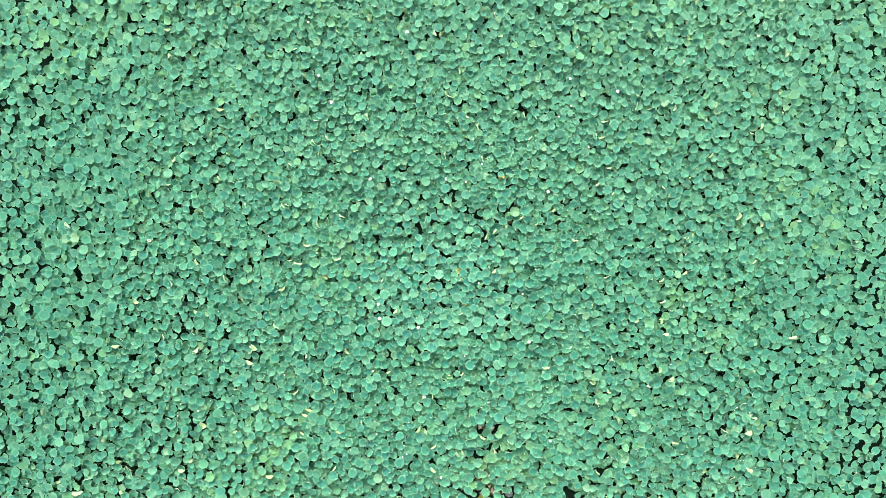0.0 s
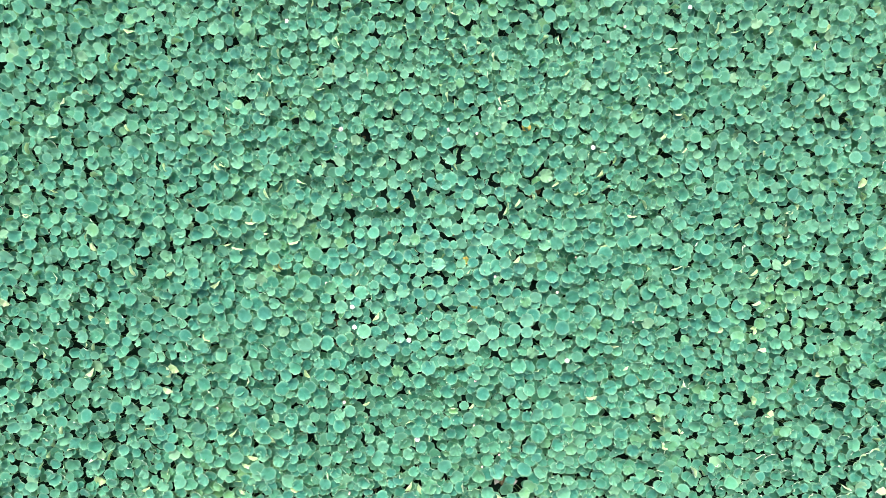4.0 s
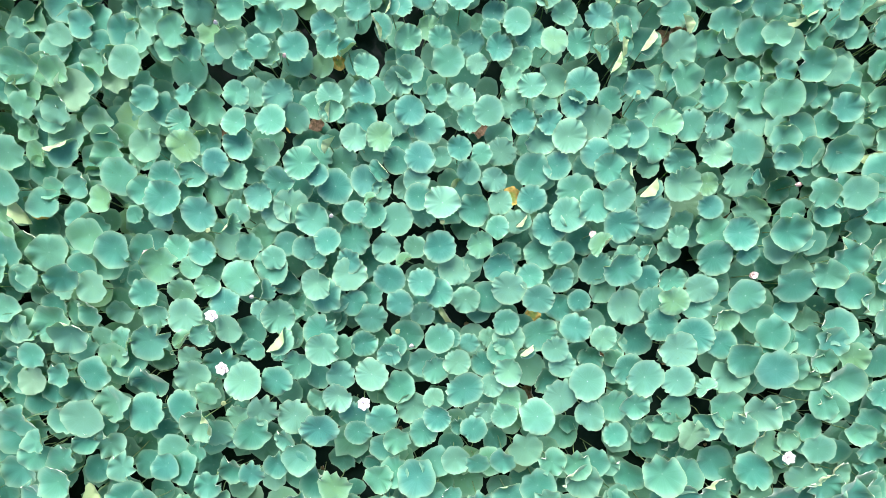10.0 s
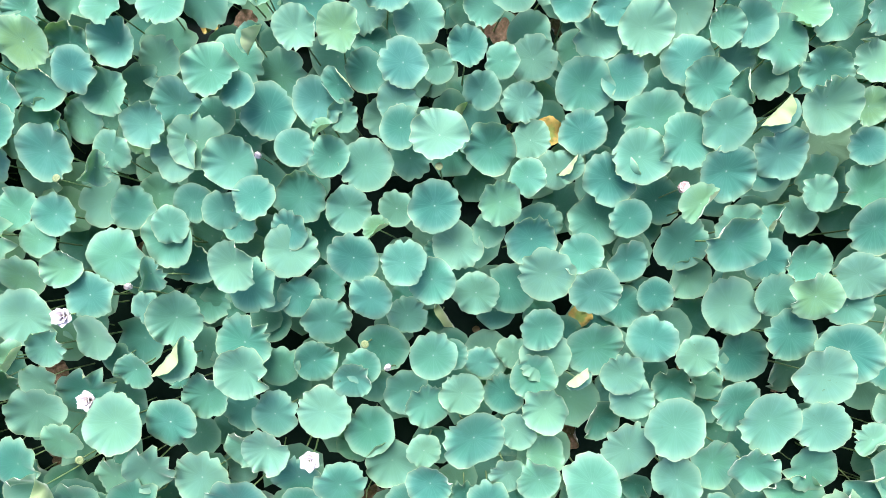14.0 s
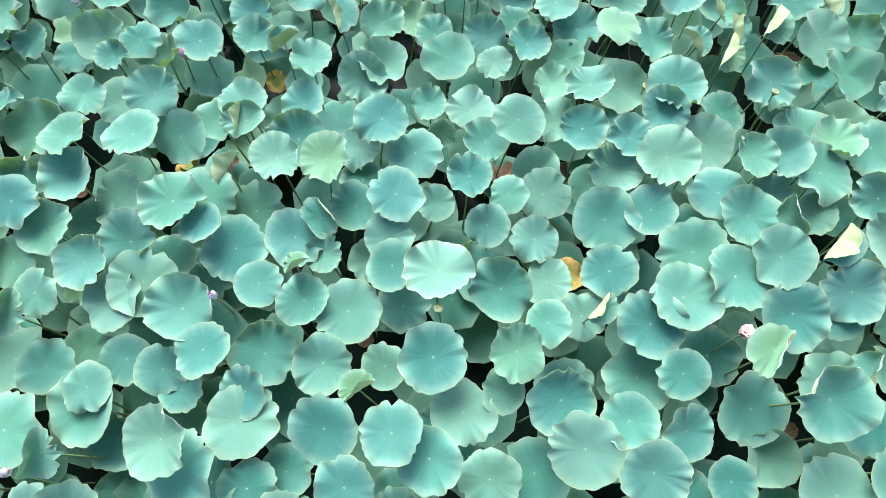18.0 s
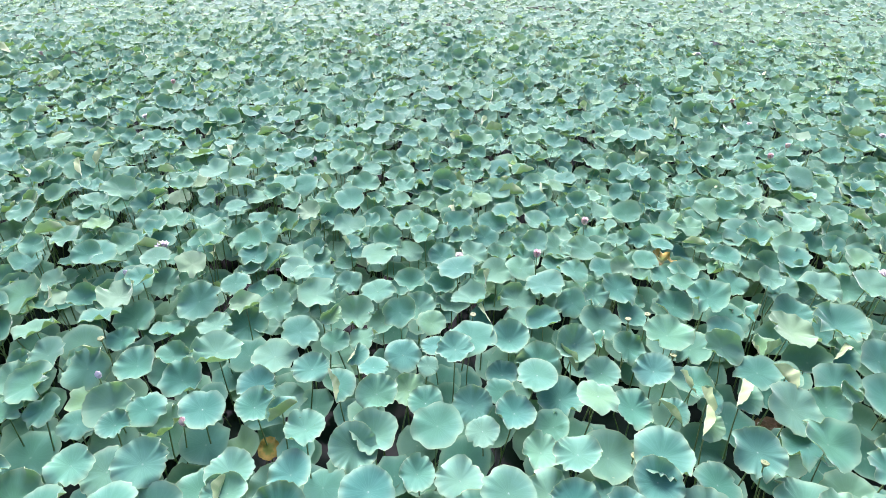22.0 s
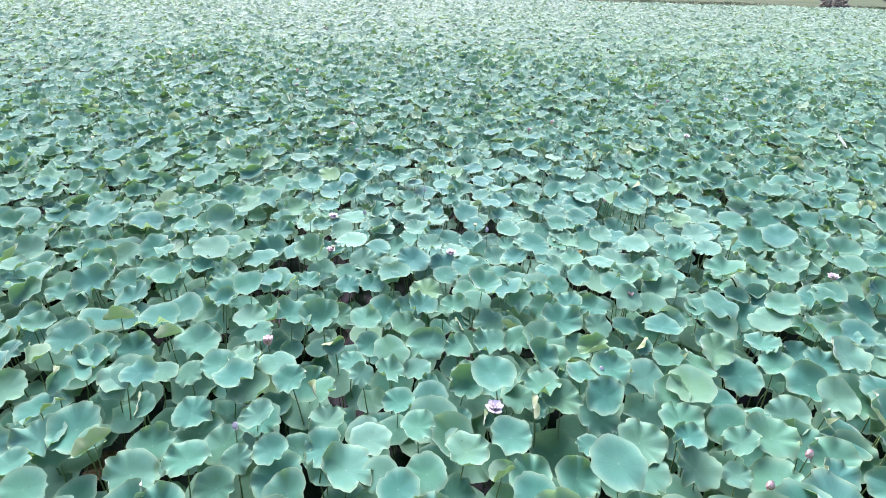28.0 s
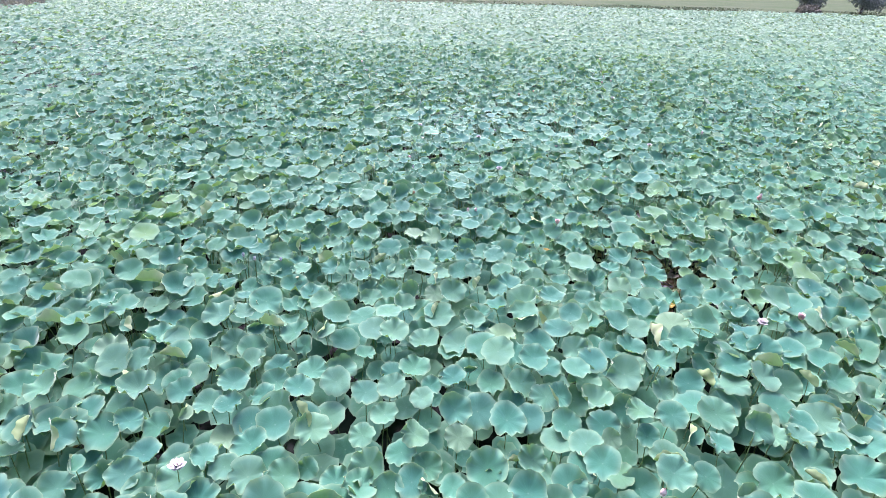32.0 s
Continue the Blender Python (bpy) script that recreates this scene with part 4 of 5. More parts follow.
row_of("wavy", ((-3.42, 4.22, 0.99, 0.26), (3.82, 4.28, 1.16, 0.22), (-5.04, 5.16, 0.99, 0.24), (-4.60, 4.80, 0.99, 0.22), (-4.17, 5.20, 1.24, 0.23), (-2.93, 4.65, 0.98, 0.23), (-2.87, 5.35, 1.17, 0.19), (3.24, 4.89, 1.19, 0.29), (3.70, 5.12, 1.05, 0.22), (-4.11, 6.33, 0.98, 0.24), (-4.02, 5.55, 0.98, 0.25), (-3.28, 5.75, 1.18, 0.27), (-1.90, 6.07, 1.19, 0.26), (1.88, 5.84, 0.99, 0.20), (2.59, 5.91, 0.99, 0.26), (0.93, 6.70, 1.20, 0.25), (1.51, 6.51, 1.23, 0.18), (1.85, 6.71, 1.21, 0.25), (2.55, 6.63, 1.06, 0.25), (2.94, 6.67, 1.22, 0.26)))
row_of("wavy", ((3.42, 6.74, 1.01, 0.19), (4.51, 7.20, 1.16, 0.26)))
row_of("wavy", ((-3.77, -16.53, 0.21), (-5.90, -15.77, 0.28), (-5.17, -15.78, 0.26), (-5.09, -15.54, 0.26), (-4.74, -15.80, 0.30), (-4.36, -15.75, 0.20), (-4.14, -15.57, 0.23), (-4.02, -16.06, 0.24), (-4.02, -16.41, 0.23), (-3.18, -15.62, 0.23), (-2.76, -15.80, 0.25), (-2.58, -16.28, 0.26), (-2.43, -16.01, 0.26), (-2.13, -16.30, 0.23), (-1.29, -16.20, 0.25), (-1.24, -15.94, 0.26), (-0.90, -15.54, 0.23), (-0.56, -15.68, 0.22), (-0.20, -16.01, 0.19), (0.22, -15.60, 0.23), (0.50, -15.88, 0.21), (0.73, -15.57, 0.20), (1.01, -15.57, 0.20), (1.81, -15.50, 0.22), (2.05, -15.62, 0.26), (2.41, -15.59, 0.26)))
row_of("wavy", ((4.11, -15.59, 0.23), (-6.63, -14.64, 0.28), (-6.51, -15.09, 0.28), (-6.12, -14.88, 0.29), (-5.54, -15.07, 0.28), (-4.77, -15.42, 0.24), (-4.59, -14.57, 0.29), (-4.04, -15.08, 0.23), (-3.61, -15.19, 0.24), (-3.54, -14.57, 0.26), (-3.30, -15.25, 0.24), (-2.98, -14.87, 0.22), (-2.70, -15.09, 0.30), (-2.51, -14.72, 0.25), (-2.09, -15.43, 0.26), (-1.44, -15.39, 0.20), (-1.23, -15.01, 0.21), (-0.20, -15.22, 0.21), (0.42, -14.94, 0.29), (1.75, -15.09, 0.15), (2.27, -14.90, 0.18), (3.08, -15.08, 0.19), (3.43, -15.47, 0.24), (3.64, -15.45, 0.27), (3.68, -14.71, 0.26), (3.99, -14.62, 0.21)))
row_of("wavy", ((4.32, -14.98, 0.38), (4.65, -15.35, 0.31), (5.11, -14.69, 0.29), (-7.33, -14.17, 0.35), (-5.63, -14.32, 0.27), (-5.28, -13.98, 0.22), (-4.12, -14.14, 0.28), (-3.92, -13.76, 0.25), (-3.60, -13.84, 0.28), (-3.03, -14.15, 0.25), (-2.48, -14.25, 0.28), (-2.10, -14.09, 0.27), (-1.24, -14.44, 0.24), (-0.97, -13.98, 0.27), (-0.38, -14.19, 0.23), (0.18, -14.12, 0.24), (0.51, -14.41, 0.24), (2.12, -14.30, 0.25), (2.70, -13.89, 0.21), (3.24, -14.50, 0.30), (4.25, -13.51, 0.27), (4.76, -14.20, 0.32), (4.98, -14.49, 0.26), (5.61, -14.04, 0.19), (-6.82, -13.47, 0.27), (-4.85, -13.49, 0.23)))
row_of("wavy", ((-4.49, -13.00, 0.29), (0.30, -13.09, 0.29), (0.92, -13.04, 0.36), (1.48, -13.18, 0.26), (2.34, -13.33, 0.28), (2.43, -12.90, 0.26), (2.73, -13.41, 0.28), (3.22, -12.89, 0.26), (3.92, -13.25, 0.28), (4.33, -12.58, 0.29), (4.61, -13.48, 0.30), (5.31, -13.44, 0.27), (5.94, -13.27, 0.27), (-4.43, -11.99, 0.24), (-4.34, -12.45, 0.16), (-4.32, -11.74, 0.18), (-4.16, -11.56, 0.21), (-3.94, -11.60, 0.29), (-3.90, -12.17, 0.25), (-3.09, -12.02, 0.21), (-2.77, -12.03, 0.19), (-2.14, -11.93, 0.24), (-0.61, -11.72, 0.29), (0.21, -11.56, 0.24), (0.71, -11.62, 0.30), (1.23, -11.56, 0.28)))
row_of("wavy", ((4.08, -11.70, 0.30), (5.32, -12.44, 0.33), (5.46, -11.66, 0.32), (6.41, -12.13, 0.34), (-5.26, -10.76, 0.32), (-4.78, -10.77, 0.29), (-4.42, -11.05, 0.22), (-3.83, -11.02, 0.28), (-3.62, -11.47, 0.23), (-3.02, -11.43, 0.24), (-2.39, -10.90, 0.20), (-2.09, -11.06, 0.30), (-1.80, -11.12, 0.24), (-1.25, -11.04, 0.28), (-0.74, -11.29, 0.18), (-0.53, -10.93, 0.29), (-0.30, -10.55, 0.23), (-0.29, -11.15, 0.19), (0.42, -11.26, 0.27), (0.91, -11.28, 0.26), (-6.29, -9.89, 0.32), (-4.67, -9.61, 0.36), (-3.80, -10.40, 0.30), (-3.11, -9.79, 0.26), (-3.10, -10.44, 0.24), (-2.34, -9.70, 0.23)))
row_of("wavy", ((-1.98, -9.96, 0.28), (-1.71, -10.03, 0.22), (-1.43, -9.78, 0.22), (-0.93, -9.68, 0.26), (-0.92, -10.15, 0.27), (-0.51, -10.32, 0.23), (-0.49, -9.85, 0.22), (0.09, -9.84, 0.25), (0.43, -10.13, 0.31), (0.60, -10.43, 0.18), (0.82, -9.57, 0.20), (1.36, -9.62, 0.25), (-7.18, -8.74, 0.37), (-7.06, -9.45, 0.22), (-6.44, -8.57, 0.28), (-6.35, -9.32, 0.22), (-6.18, -9.02, 0.26), (-5.76, -8.91, 0.39), (-5.03, -9.16, 0.28), (-4.99, -8.72, 0.26), (-3.91, -9.43, 0.25), (-3.50, -9.21, 0.32), (-1.77, -9.07, 0.28), (-1.39, -8.60, 0.27), (-1.30, -9.41, 0.28), (-0.70, -8.62, 0.22)))
row_of("wavy", ((0.19, -9.45, 0.26), (1.03, -8.97, 0.30), (1.42, -8.67, 0.25), (1.79, -8.81, 0.33), (1.91, -9.38, 0.28), (-3.18, -8.30, 0.28), (-2.57, -8.16, 0.24), (-2.05, -8.47, 0.26), (-1.86, -8.05, 0.28), (-1.20, -8.45, 0.25), (0.21, -7.96, 0.27), (0.80, -8.06, 0.23), (2.75, -7.77, 0.21), (3.43, -7.56, 0.28), (3.72, -8.07, 0.29), (4.23, -8.12, 0.25), (4.78, -7.51, 0.24), (4.84, -7.97, 0.27), (5.59, -7.56, 0.30), (6.44, -7.66, 0.29), (0.55, -7.27, 0.30), (1.40, -7.18, 0.30), (4.75, -6.54, 0.29), (5.82, -6.85, 0.32), (6.41, -6.96, 0.33), (-4.37, -5.77, 0.19)))
row_of("wavy", ((-3.25, -5.68, 0.28), (-2.42, -5.69, 0.22), (-4.67, -5.05, 0.26), (-4.36, -5.43, 0.28), (-4.05, -5.30, 0.32), (-3.30, -5.27, 0.25), (-2.59, -5.18, 0.24), (-2.37, -4.80, 0.25), (-2.32, -4.92, 0.19), (-2.05, -5.28, 0.19), (-1.94, -5.43, 0.29), (-1.85, -5.11, 0.18), (-1.68, -4.69, 0.22), (-1.58, -5.10, 0.24), (-1.28, -5.35, 0.31), (-0.66, -4.89, 0.21), (-0.22, -5.37, 0.23), (-0.15, -5.04, 0.25), (0.29, -4.74, 0.26), (0.49, -5.14, 0.24), (0.93, -5.12, 0.25), (1.11, -4.67, 0.16), (1.28, -4.85, 0.18), (1.59, -4.68, 0.28), (2.18, -4.74, 0.27), (2.43, -5.00, 0.15)))
row_of("wavy", ((2.85, -4.91, 0.29), (3.37, -4.91, 0.21), (-6.06, -3.53, 0.29), (-5.15, -3.95, 0.28), (-4.67, -4.35, 0.39), (-4.66, -4.09, 0.27), (-4.35, -3.93, 0.27), (-3.74, -3.57, 0.31), (-3.15, -4.11, 0.26), (-2.91, -3.94, 0.24), (-2.18, -4.36, 0.21), (-2.12, -3.99, 0.26), (-1.65, -3.71, 0.19), (-1.14, -3.97, 0.21), (-0.23, -3.65, 0.23), (0.39, -4.08, 0.25), (0.61, -4.07, 0.25), (0.84, -4.19, 0.25), (1.26, -4.18, 0.28), (1.33, -4.06, 0.26), (1.49, -3.54, 0.27), (2.10, -4.29, 0.26), (2.68, -4.48, 0.21), (3.36, -3.98, 0.26), (3.38, -4.32, 0.29), (3.79, -4.44, 0.30)))
row_of("wavy", ((4.22, -3.61, 0.30), (-5.77, -3.02, 0.20), (-5.73, -2.71, 0.29), (-5.13, -2.73, 0.29), (-3.82, -3.30, 0.29), (-3.27, -2.97, 0.25), (-2.54, -2.72, 0.27), (-2.07, -2.81, 0.21), (-1.51, -3.39, 0.21), (-1.13, -2.81, 0.28), (-0.95, -2.54, 0.23), (-0.78, -3.19, 0.29), (0.01, -3.18, 0.24), (0.23, -2.50, 0.17), (0.30, -3.49, 0.25), (0.37, -3.15, 0.22), (0.68, -2.65, 0.25), (1.16, -2.94, 0.24), (2.31, -3.14, 0.25), (2.94, -2.52, 0.19), (3.57, -2.69, 0.24), (3.63, -3.03, 0.25), (4.05, -2.67, 0.21), (4.42, -2.98, 0.32), (-7.07, -2.11, 0.35), (-1.83, -1.86, 0.22)))
row_of("wavy", ((-1.50, -2.44, 0.29), (-0.14, -1.78, 0.25), (0.77, -2.23, 0.24), (1.11, -2.08, 0.26), (1.50, -2.49, 0.22), (1.53, -1.91, 0.27), (2.29, -1.95, 0.28), (2.71, -1.92, 0.27), (3.19, -2.25, 0.27), (3.66, -1.92, 0.30), (5.35, -2.14, 0.19), (-4.23, -1.28, 0.30), (5.02, -1.12, 0.30), (5.45, -1.44, 0.33), (5.91, -1.14, 0.28), (4.96, -0.26, 0.31), (5.32, 0.40, 0.32), (5.35, -0.17, 0.21)))
row_of("cup", ((2.23, -10.53, 0.95, 0.24), (3.25, -10.62, 0.95, 0.24), (3.42, -9.28, 0.90, 0.17), (4.09, -9.45, 0.95, 0.28), (5.26, -8.31, 0.95, 0.26), (-3.20, 4.95, 1.01, 0.19), (-2.62, 4.89, 1.19, 0.26), (-4.88, 5.79, 1.04, 0.21), (-4.28, 5.68, 1.20, 0.27), (-2.71, 5.79, 1.16, 0.20), (-2.28, 5.74, 1.22, 0.21), (0.01, 6.24, 1.20, 0.25), (0.87, 5.90, 1.24, 0.21), (2.25, 5.80, 1.25, 0.27), (2.85, 5.77, 1.17, 0.23), (3.71, 6.13, 1.20, 0.28), (3.86, 5.88, 0.98, 0.27), (4.24, 6.25, 1.24, 0.28)))
row_of("fold", ((2.41, -9.26, 0.95, 0.15), (-4.90, 5.38, 1.23, 0.17)))
row_of("fold", ((-5.56, -16.08, 0.22), (-5.10, -16.09, 0.27), (-4.55, -16.49, 0.14), (-3.67, -15.64, 0.13), (-0.46, -16.13, 0.16), (-4.88, -14.88, 0.20), (-2.25, -15.27, 0.24), (0.58, -15.38, 0.15), (1.36, -15.50, 0.24), (2.41, -15.34, 0.27), (2.79, -14.94, 0.18), (4.18, -15.35, 0.17), (-6.86, -13.91, 0.29), (-5.59, -13.84, 0.18), (-4.60, -14.24, 0.27), (-3.38, -13.51, 0.25), (-2.49, -13.57, 0.20), (-0.13, -14.00, 0.12), (3.42, -13.59, 0.21), (4.80, -13.65, 0.19), (-3.71, -13.44, 0.18), (2.87, -12.62, 0.30), (4.46, -13.15, 0.25), (-5.06, -11.70, 0.16), (-0.18, -11.61, 0.18), (5.82, -11.82, 0.28)))
row_of("fold", ((-4.02, -10.58, 0.21), (-3.25, -11.07, 0.24), (-2.24, -10.61, 0.18), (-0.98, -11.39, 0.19), (-5.58, -10.02, 0.20), (-4.69, -10.17, 0.17), (-6.58, -9.46, 0.28), (1.09, -8.19, 0.23), (4.21, -6.80, 0.25), (-4.70, -4.74, 0.22), (-3.72, -5.48, 0.22), (-3.64, -4.86, 0.17), (0.02, -4.54, 0.12), (0.21, -5.27, 0.15), (-5.28, -4.36, 0.21), (-3.98, -3.74, 0.20), (-1.86, -4.35, 0.23), (0.53, -4.37, 0.17), (-6.45, -3.09, 0.28), (-4.79, -3.47, 0.24), (-4.39, -2.62, 0.22), (-1.97, -3.40, 0.18), (-0.41, -2.78, 0.14), (0.29, -2.79, 0.19), (1.97, -2.99, 0.16), (5.65, -1.08, 0.31)))
for kind, rows in joined.items():
    at = np.array(rows)
    placed.extend((x, y, r) for x, y, z, r in rows)
    at[:, 3] = np.minimum(at[:, 3], 0.285)
    z = at[:, 2] + (0.08 if kind == "fold" else 0)
    thicket("lotus_leaves", at[:, 0], at[:, 1], z, at[:, 3], rng, MIXED[kind], 36, (0.4, 0.72, 0.9, 1.0), True, [LEAF_JOINED, UNDER_JOINED], 0.2,
            {"flat": "round blue-green lotus leaves over the pond", "wavy": "ruffled blue-green lotus leaves over the pond", "cup": "funnel-shaped blue-green lotus leaves over the pond", "fold": "curled lotus leaves with pale undersides showing"}[kind])
    stalks("lotus_stems", at[:, 0], at[:, 1], z, rng, 0.010, "green stems of the ruffled lotus leaves")

# Open water and debris where few leaves stand: x, y, reach. The second seven discs open the camera's view of the
# debris.
CLEARINGS = [(3.62, -8.60, 0.55), (3.75, -8.91, 0.55), (4.35, -8.89, 0.55), (4.54, -9.16, 0.55), (4.05, -9.52, 0.55), (5.11, -9.26, 0.55), (5.17, -9.62, 0.55), (3.62, -9.35, 0.60), (3.75, -9.66, 0.60), (4.35, -9.64, 0.60), (4.54, -9.91, 0.60), (4.05, -10.27, 0.60), (5.11, -10.01, 0.60), (5.17, -10.37, 0.60), (3.35, -7.4, 0.35), (5.96, -9.9, 0.3), (3.4, -5.8, 0.36), (4.15, -5.7, 0.25), (-7.4, -14.4, 0.4), (8.45, -8.5, 0.4), (-3.76, -0.62, 0.3), (1.80, -0.57, 0.35), (3.4, 5.6, 0.35), (-2.7, 3.2, 0.25)]


def sizes(n):
    return np.clip(rng.lognormal(math.log(0.230), 0.17, n), 0.13, 0.29)


def heights(x, y):
    return np.clip(1.0 + rng.normal(0, 0.17, len(x)) + 0.10 * np.sin(x * 0.35 + 1) * np.cos(y * 0.31), 0.45, 1.4)


def inside(x, y, box):
    return (x > box[0]) & (x < box[1]) & (y > box[2]) & (y < box[3])


NEAR, MID = (-9, 9, -18, 12), (-27, 28, -26, 34)
BEDS = (-4.2, 4.6, -1.2, 4.2)
at = np.array([p[:3] for p in placed])


def taken(x, y, reach):
    """Whether a placed leaf stands within reach, or a clearing covers the spot."""
    out = np.zeros(len(x), bool)
    for k in range(0, len(x), 2000):
        d = np.hypot(x[k : k + 2000, None] - at[:, 0], y[k : k + 2000, None] - at[:, 1])
        out[k : k + 2000] = (d < reach[k : k + 2000]).any(1)
    for cx, cy, r in CLEARINGS:
        out |= np.hypot(x - cx, y - cy) < r
    return out


def cleared(x, y):
    out = np.zeros(len(x.ravel()), bool).reshape(x.shape)
    for cx, cy, r in CLEARINGS:
        out |= np.hypot(x - cx, y - cy) < r
    return out


def seen_wedge(x, y):
    return np.abs(x - 0.02 * y) < 0.86 * (y + 26) + 6


def crowd(x, y, z, size, share, around, rings, mats, lean, plain, odd_label, odd_kinds):
    """Leaves of the canopy: most lie open, a share is cupped or curled and shows its underside."""
    odd = rng.random(len(x)) < share
    thicket("lotus_leaves", x[~odd], y[~odd], z[~odd], size[~odd], rng, ["flat"] * 8 + ["wavy"] * 10, around, rings, False, mats[:1], lean, plain)
    thicket("lotus_leaves", x[odd], y[odd], z[odd] + 0.04, size[odd], rng, odd_kinds, around, rings, True, mats, lean * 1.2, odd_label)


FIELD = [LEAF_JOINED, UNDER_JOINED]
x, y = scatter(*NEAR, 10.4, rng, lambda x, y: inside(x, y, NEAR))
filled = inside(x, y, BEDS)
ok = ~taken(x, y, np.where(filled, 0.27, 0.31)[:, None]) & (~filled | (rng.random(len(x)) < 0.55))
x, y, filled = x[ok], y[ok], filled[ok]
# Fill-in leaves here are kept low so the placed ones stay in the camera's view.
z = np.where(filled, rng.uniform(0.22, 0.60, len(x)), heights(x, y))
crowd(x, y, z, sizes(len(x)) * np.where(y > 6, 0.9, 1.0), np.where(y > 4, 0.66, 0.46), 28, (0.45, 0.8, 1.0), FIELD, 0.17, "blue-green lotus leaves crowding over the pond water",
      "ruffled and half-curled lotus leaves crowding over the water", ["wavy"] * 8 + ["cup"] * 6 + ["taco"] * 5 + ["fold"] * 2)
stalks("lotus_stems", x, y, z, rng, 0.010, "thin green lotus stems rising from dark water")
x, y = scatter(*NEAR, 7.8, rng, lambda x, y: inside(x, y, NEAR) & ~cleared(x, y) & (rng.random(len(x)) < np.where(inside(x, y, BEDS), 0.7, np.where(y > 4, 0.8, 1.0))))
z = rng.uniform(0.20, 0.64, len(x))
thicket("lotus_leaves", x, y, z, sizes(len(x)) * 1.02, rng, ["flat"] * 5 + ["wavy"] * 3, 12, (0.6, 1.0), False, [LEAF_JOINED], 0.15, "lower green lotus leaves in the shade of the canopy")
stalks("lotus_stems", x, y, z, rng, 0.009, "short green lotus stems under the canopy")
BEND = ["wavy"] * 8 + ["cup"] * 5 + ["taco"] * 5 + ["fold"] * 2
CLOSE = (-17, 18, -22, 26)
x, y = scatter(*CLOSE, 11.6, rng, lambda x, y: ~inside(x, y, NEAR) & ~cleared(x, y))
z = heights(x, y)
crowd(x, y, z, sizes(len(x)) * 0.89, 0.52, 14, (0.62, 1.0), FIELD, 0.24, "dense blue-green lotus leaves filling the pond",
      "cupped and curled lotus leaves among the others", BEND)
stalks("lotus_stems", x[::2], y[::2], z[::2], rng, 0.010, "crowded green lotus stems in the pond")
x, y = scatter(*MID, 10.2, rng, lambda x, y: ~inside(x, y, CLOSE))
crowd(x, y, heights(x, y), sizes(len(x)) * 0.94, 0.13, 12, (1.0,), FIELD, 0.20, "close-set blue-green lotus leaves of the pond",
      "cupped lotus leaves scattered through the stand", BEND)
x, y = scatter(-22, 23, -21, 28, 4.4, rng, lambda x, y: ~inside(x, y, NEAR))
thicket("lotus_leaves", x, y, rng.uniform(0.4, 0.78, len(x)), sizes(len(x)) * 0.95, rng, ["flat"] * 4, 10, (1.0,), False, [LEAF_JOINED], 0.16, "lower green lotus leaves beneath the canopy")
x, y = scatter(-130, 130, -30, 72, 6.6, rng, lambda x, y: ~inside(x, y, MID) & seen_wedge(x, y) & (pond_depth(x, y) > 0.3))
crowd(x, y, heights(x, y), sizes(len(x)), 0.16, 8, (1.0,), FIELD, 0.26, "distant green lotus leaves across the pond, paled to imitate haze",
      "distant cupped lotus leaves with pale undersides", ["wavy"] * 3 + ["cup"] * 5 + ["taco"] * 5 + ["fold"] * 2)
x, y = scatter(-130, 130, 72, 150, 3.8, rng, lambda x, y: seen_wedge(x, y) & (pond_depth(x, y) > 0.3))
crowd(x, y, heights(x, y), sizes(len(x)) * 1.2, 0.22, 6, (1.0,), FIELD, 0.22, "farthest green lotus leaves out to the bank, paled to imitate haze",
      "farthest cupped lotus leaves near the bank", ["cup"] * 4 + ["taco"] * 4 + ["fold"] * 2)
x, y = scatter(-130, 118, -66, 150, 0.7, rng, lambda x, y: ~inside(x, y, MID) & ~seen_wedge(x, y) & (pond_depth(x, y) > 0.3))
thicket("lotus_leaves", x, y, heights(x, y), sizes(len(x)) * 2.8, rng, ["flat"] * 3 + ["wavy"] * 3, 6, (1.0,), False, [LEAF_JOINED], 0.22, "outlying green lotus leaves of the pond")


# ---- flowers, buds, pods ----
def petal_mesh(mats, wide=0.42, hollow=0.22):
    """A spoon-shaped petal of length 1 that stands along z and bows towards -y, two-sided with real thickness."""
    v, f = [], []
    rows, cols = 7, 5
    for side in (0, 1):
        for i in range(rows):
            t = i / (rows - 1)
            w = wide * math.sin(math.pi * min(t * 0.86 + 0.12, 1.0)) ** 0.8 * (1 if t < 0.98 else 0.15)
            for j in range(cols):
                s = 2 * j / (cols - 1) - 1
                v.append((s * w, -hollow * math.sin(math.pi * t * 0.8) + 0.5 * hollow * s * s * w * 2 + 0.02 * side, t))
    n = rows * cols
    for side in (0, 1):
        for i in range(rows - 1):
            for j in range(cols - 1):
                a = side * n + i * cols + j
                quad = [(a, a + 1, a + cols + 1), (a, a + cols + 1, a + cols)]
                f += quad if side else [q[::-1] for q in quad]
    return mesh_of("petal", np.array(v), np.array(f), mats)


def lathe(name, profile, mats, sides=14, slot_from=99):
    v, f, s = [], [], []
    for r, z in profile:
        v += [(r * math.cos(2 * math.pi * i / sides), r * math.sin(2 * math.pi * i / sides), z) for i in range(sides)]
    for k in range(len(profile) - 1):
        for i in range(sides):
            j = (i + 1) % sides
            a, b = k * sides, (k + 1) * sides
            f += [(a + i, a + j, b + j), (a + i, b + j, b + i)]
            s += [1 if k >= slot_from else 0] * 2
    return mesh_of(name, np.array(v), np.array(f), mats, s)


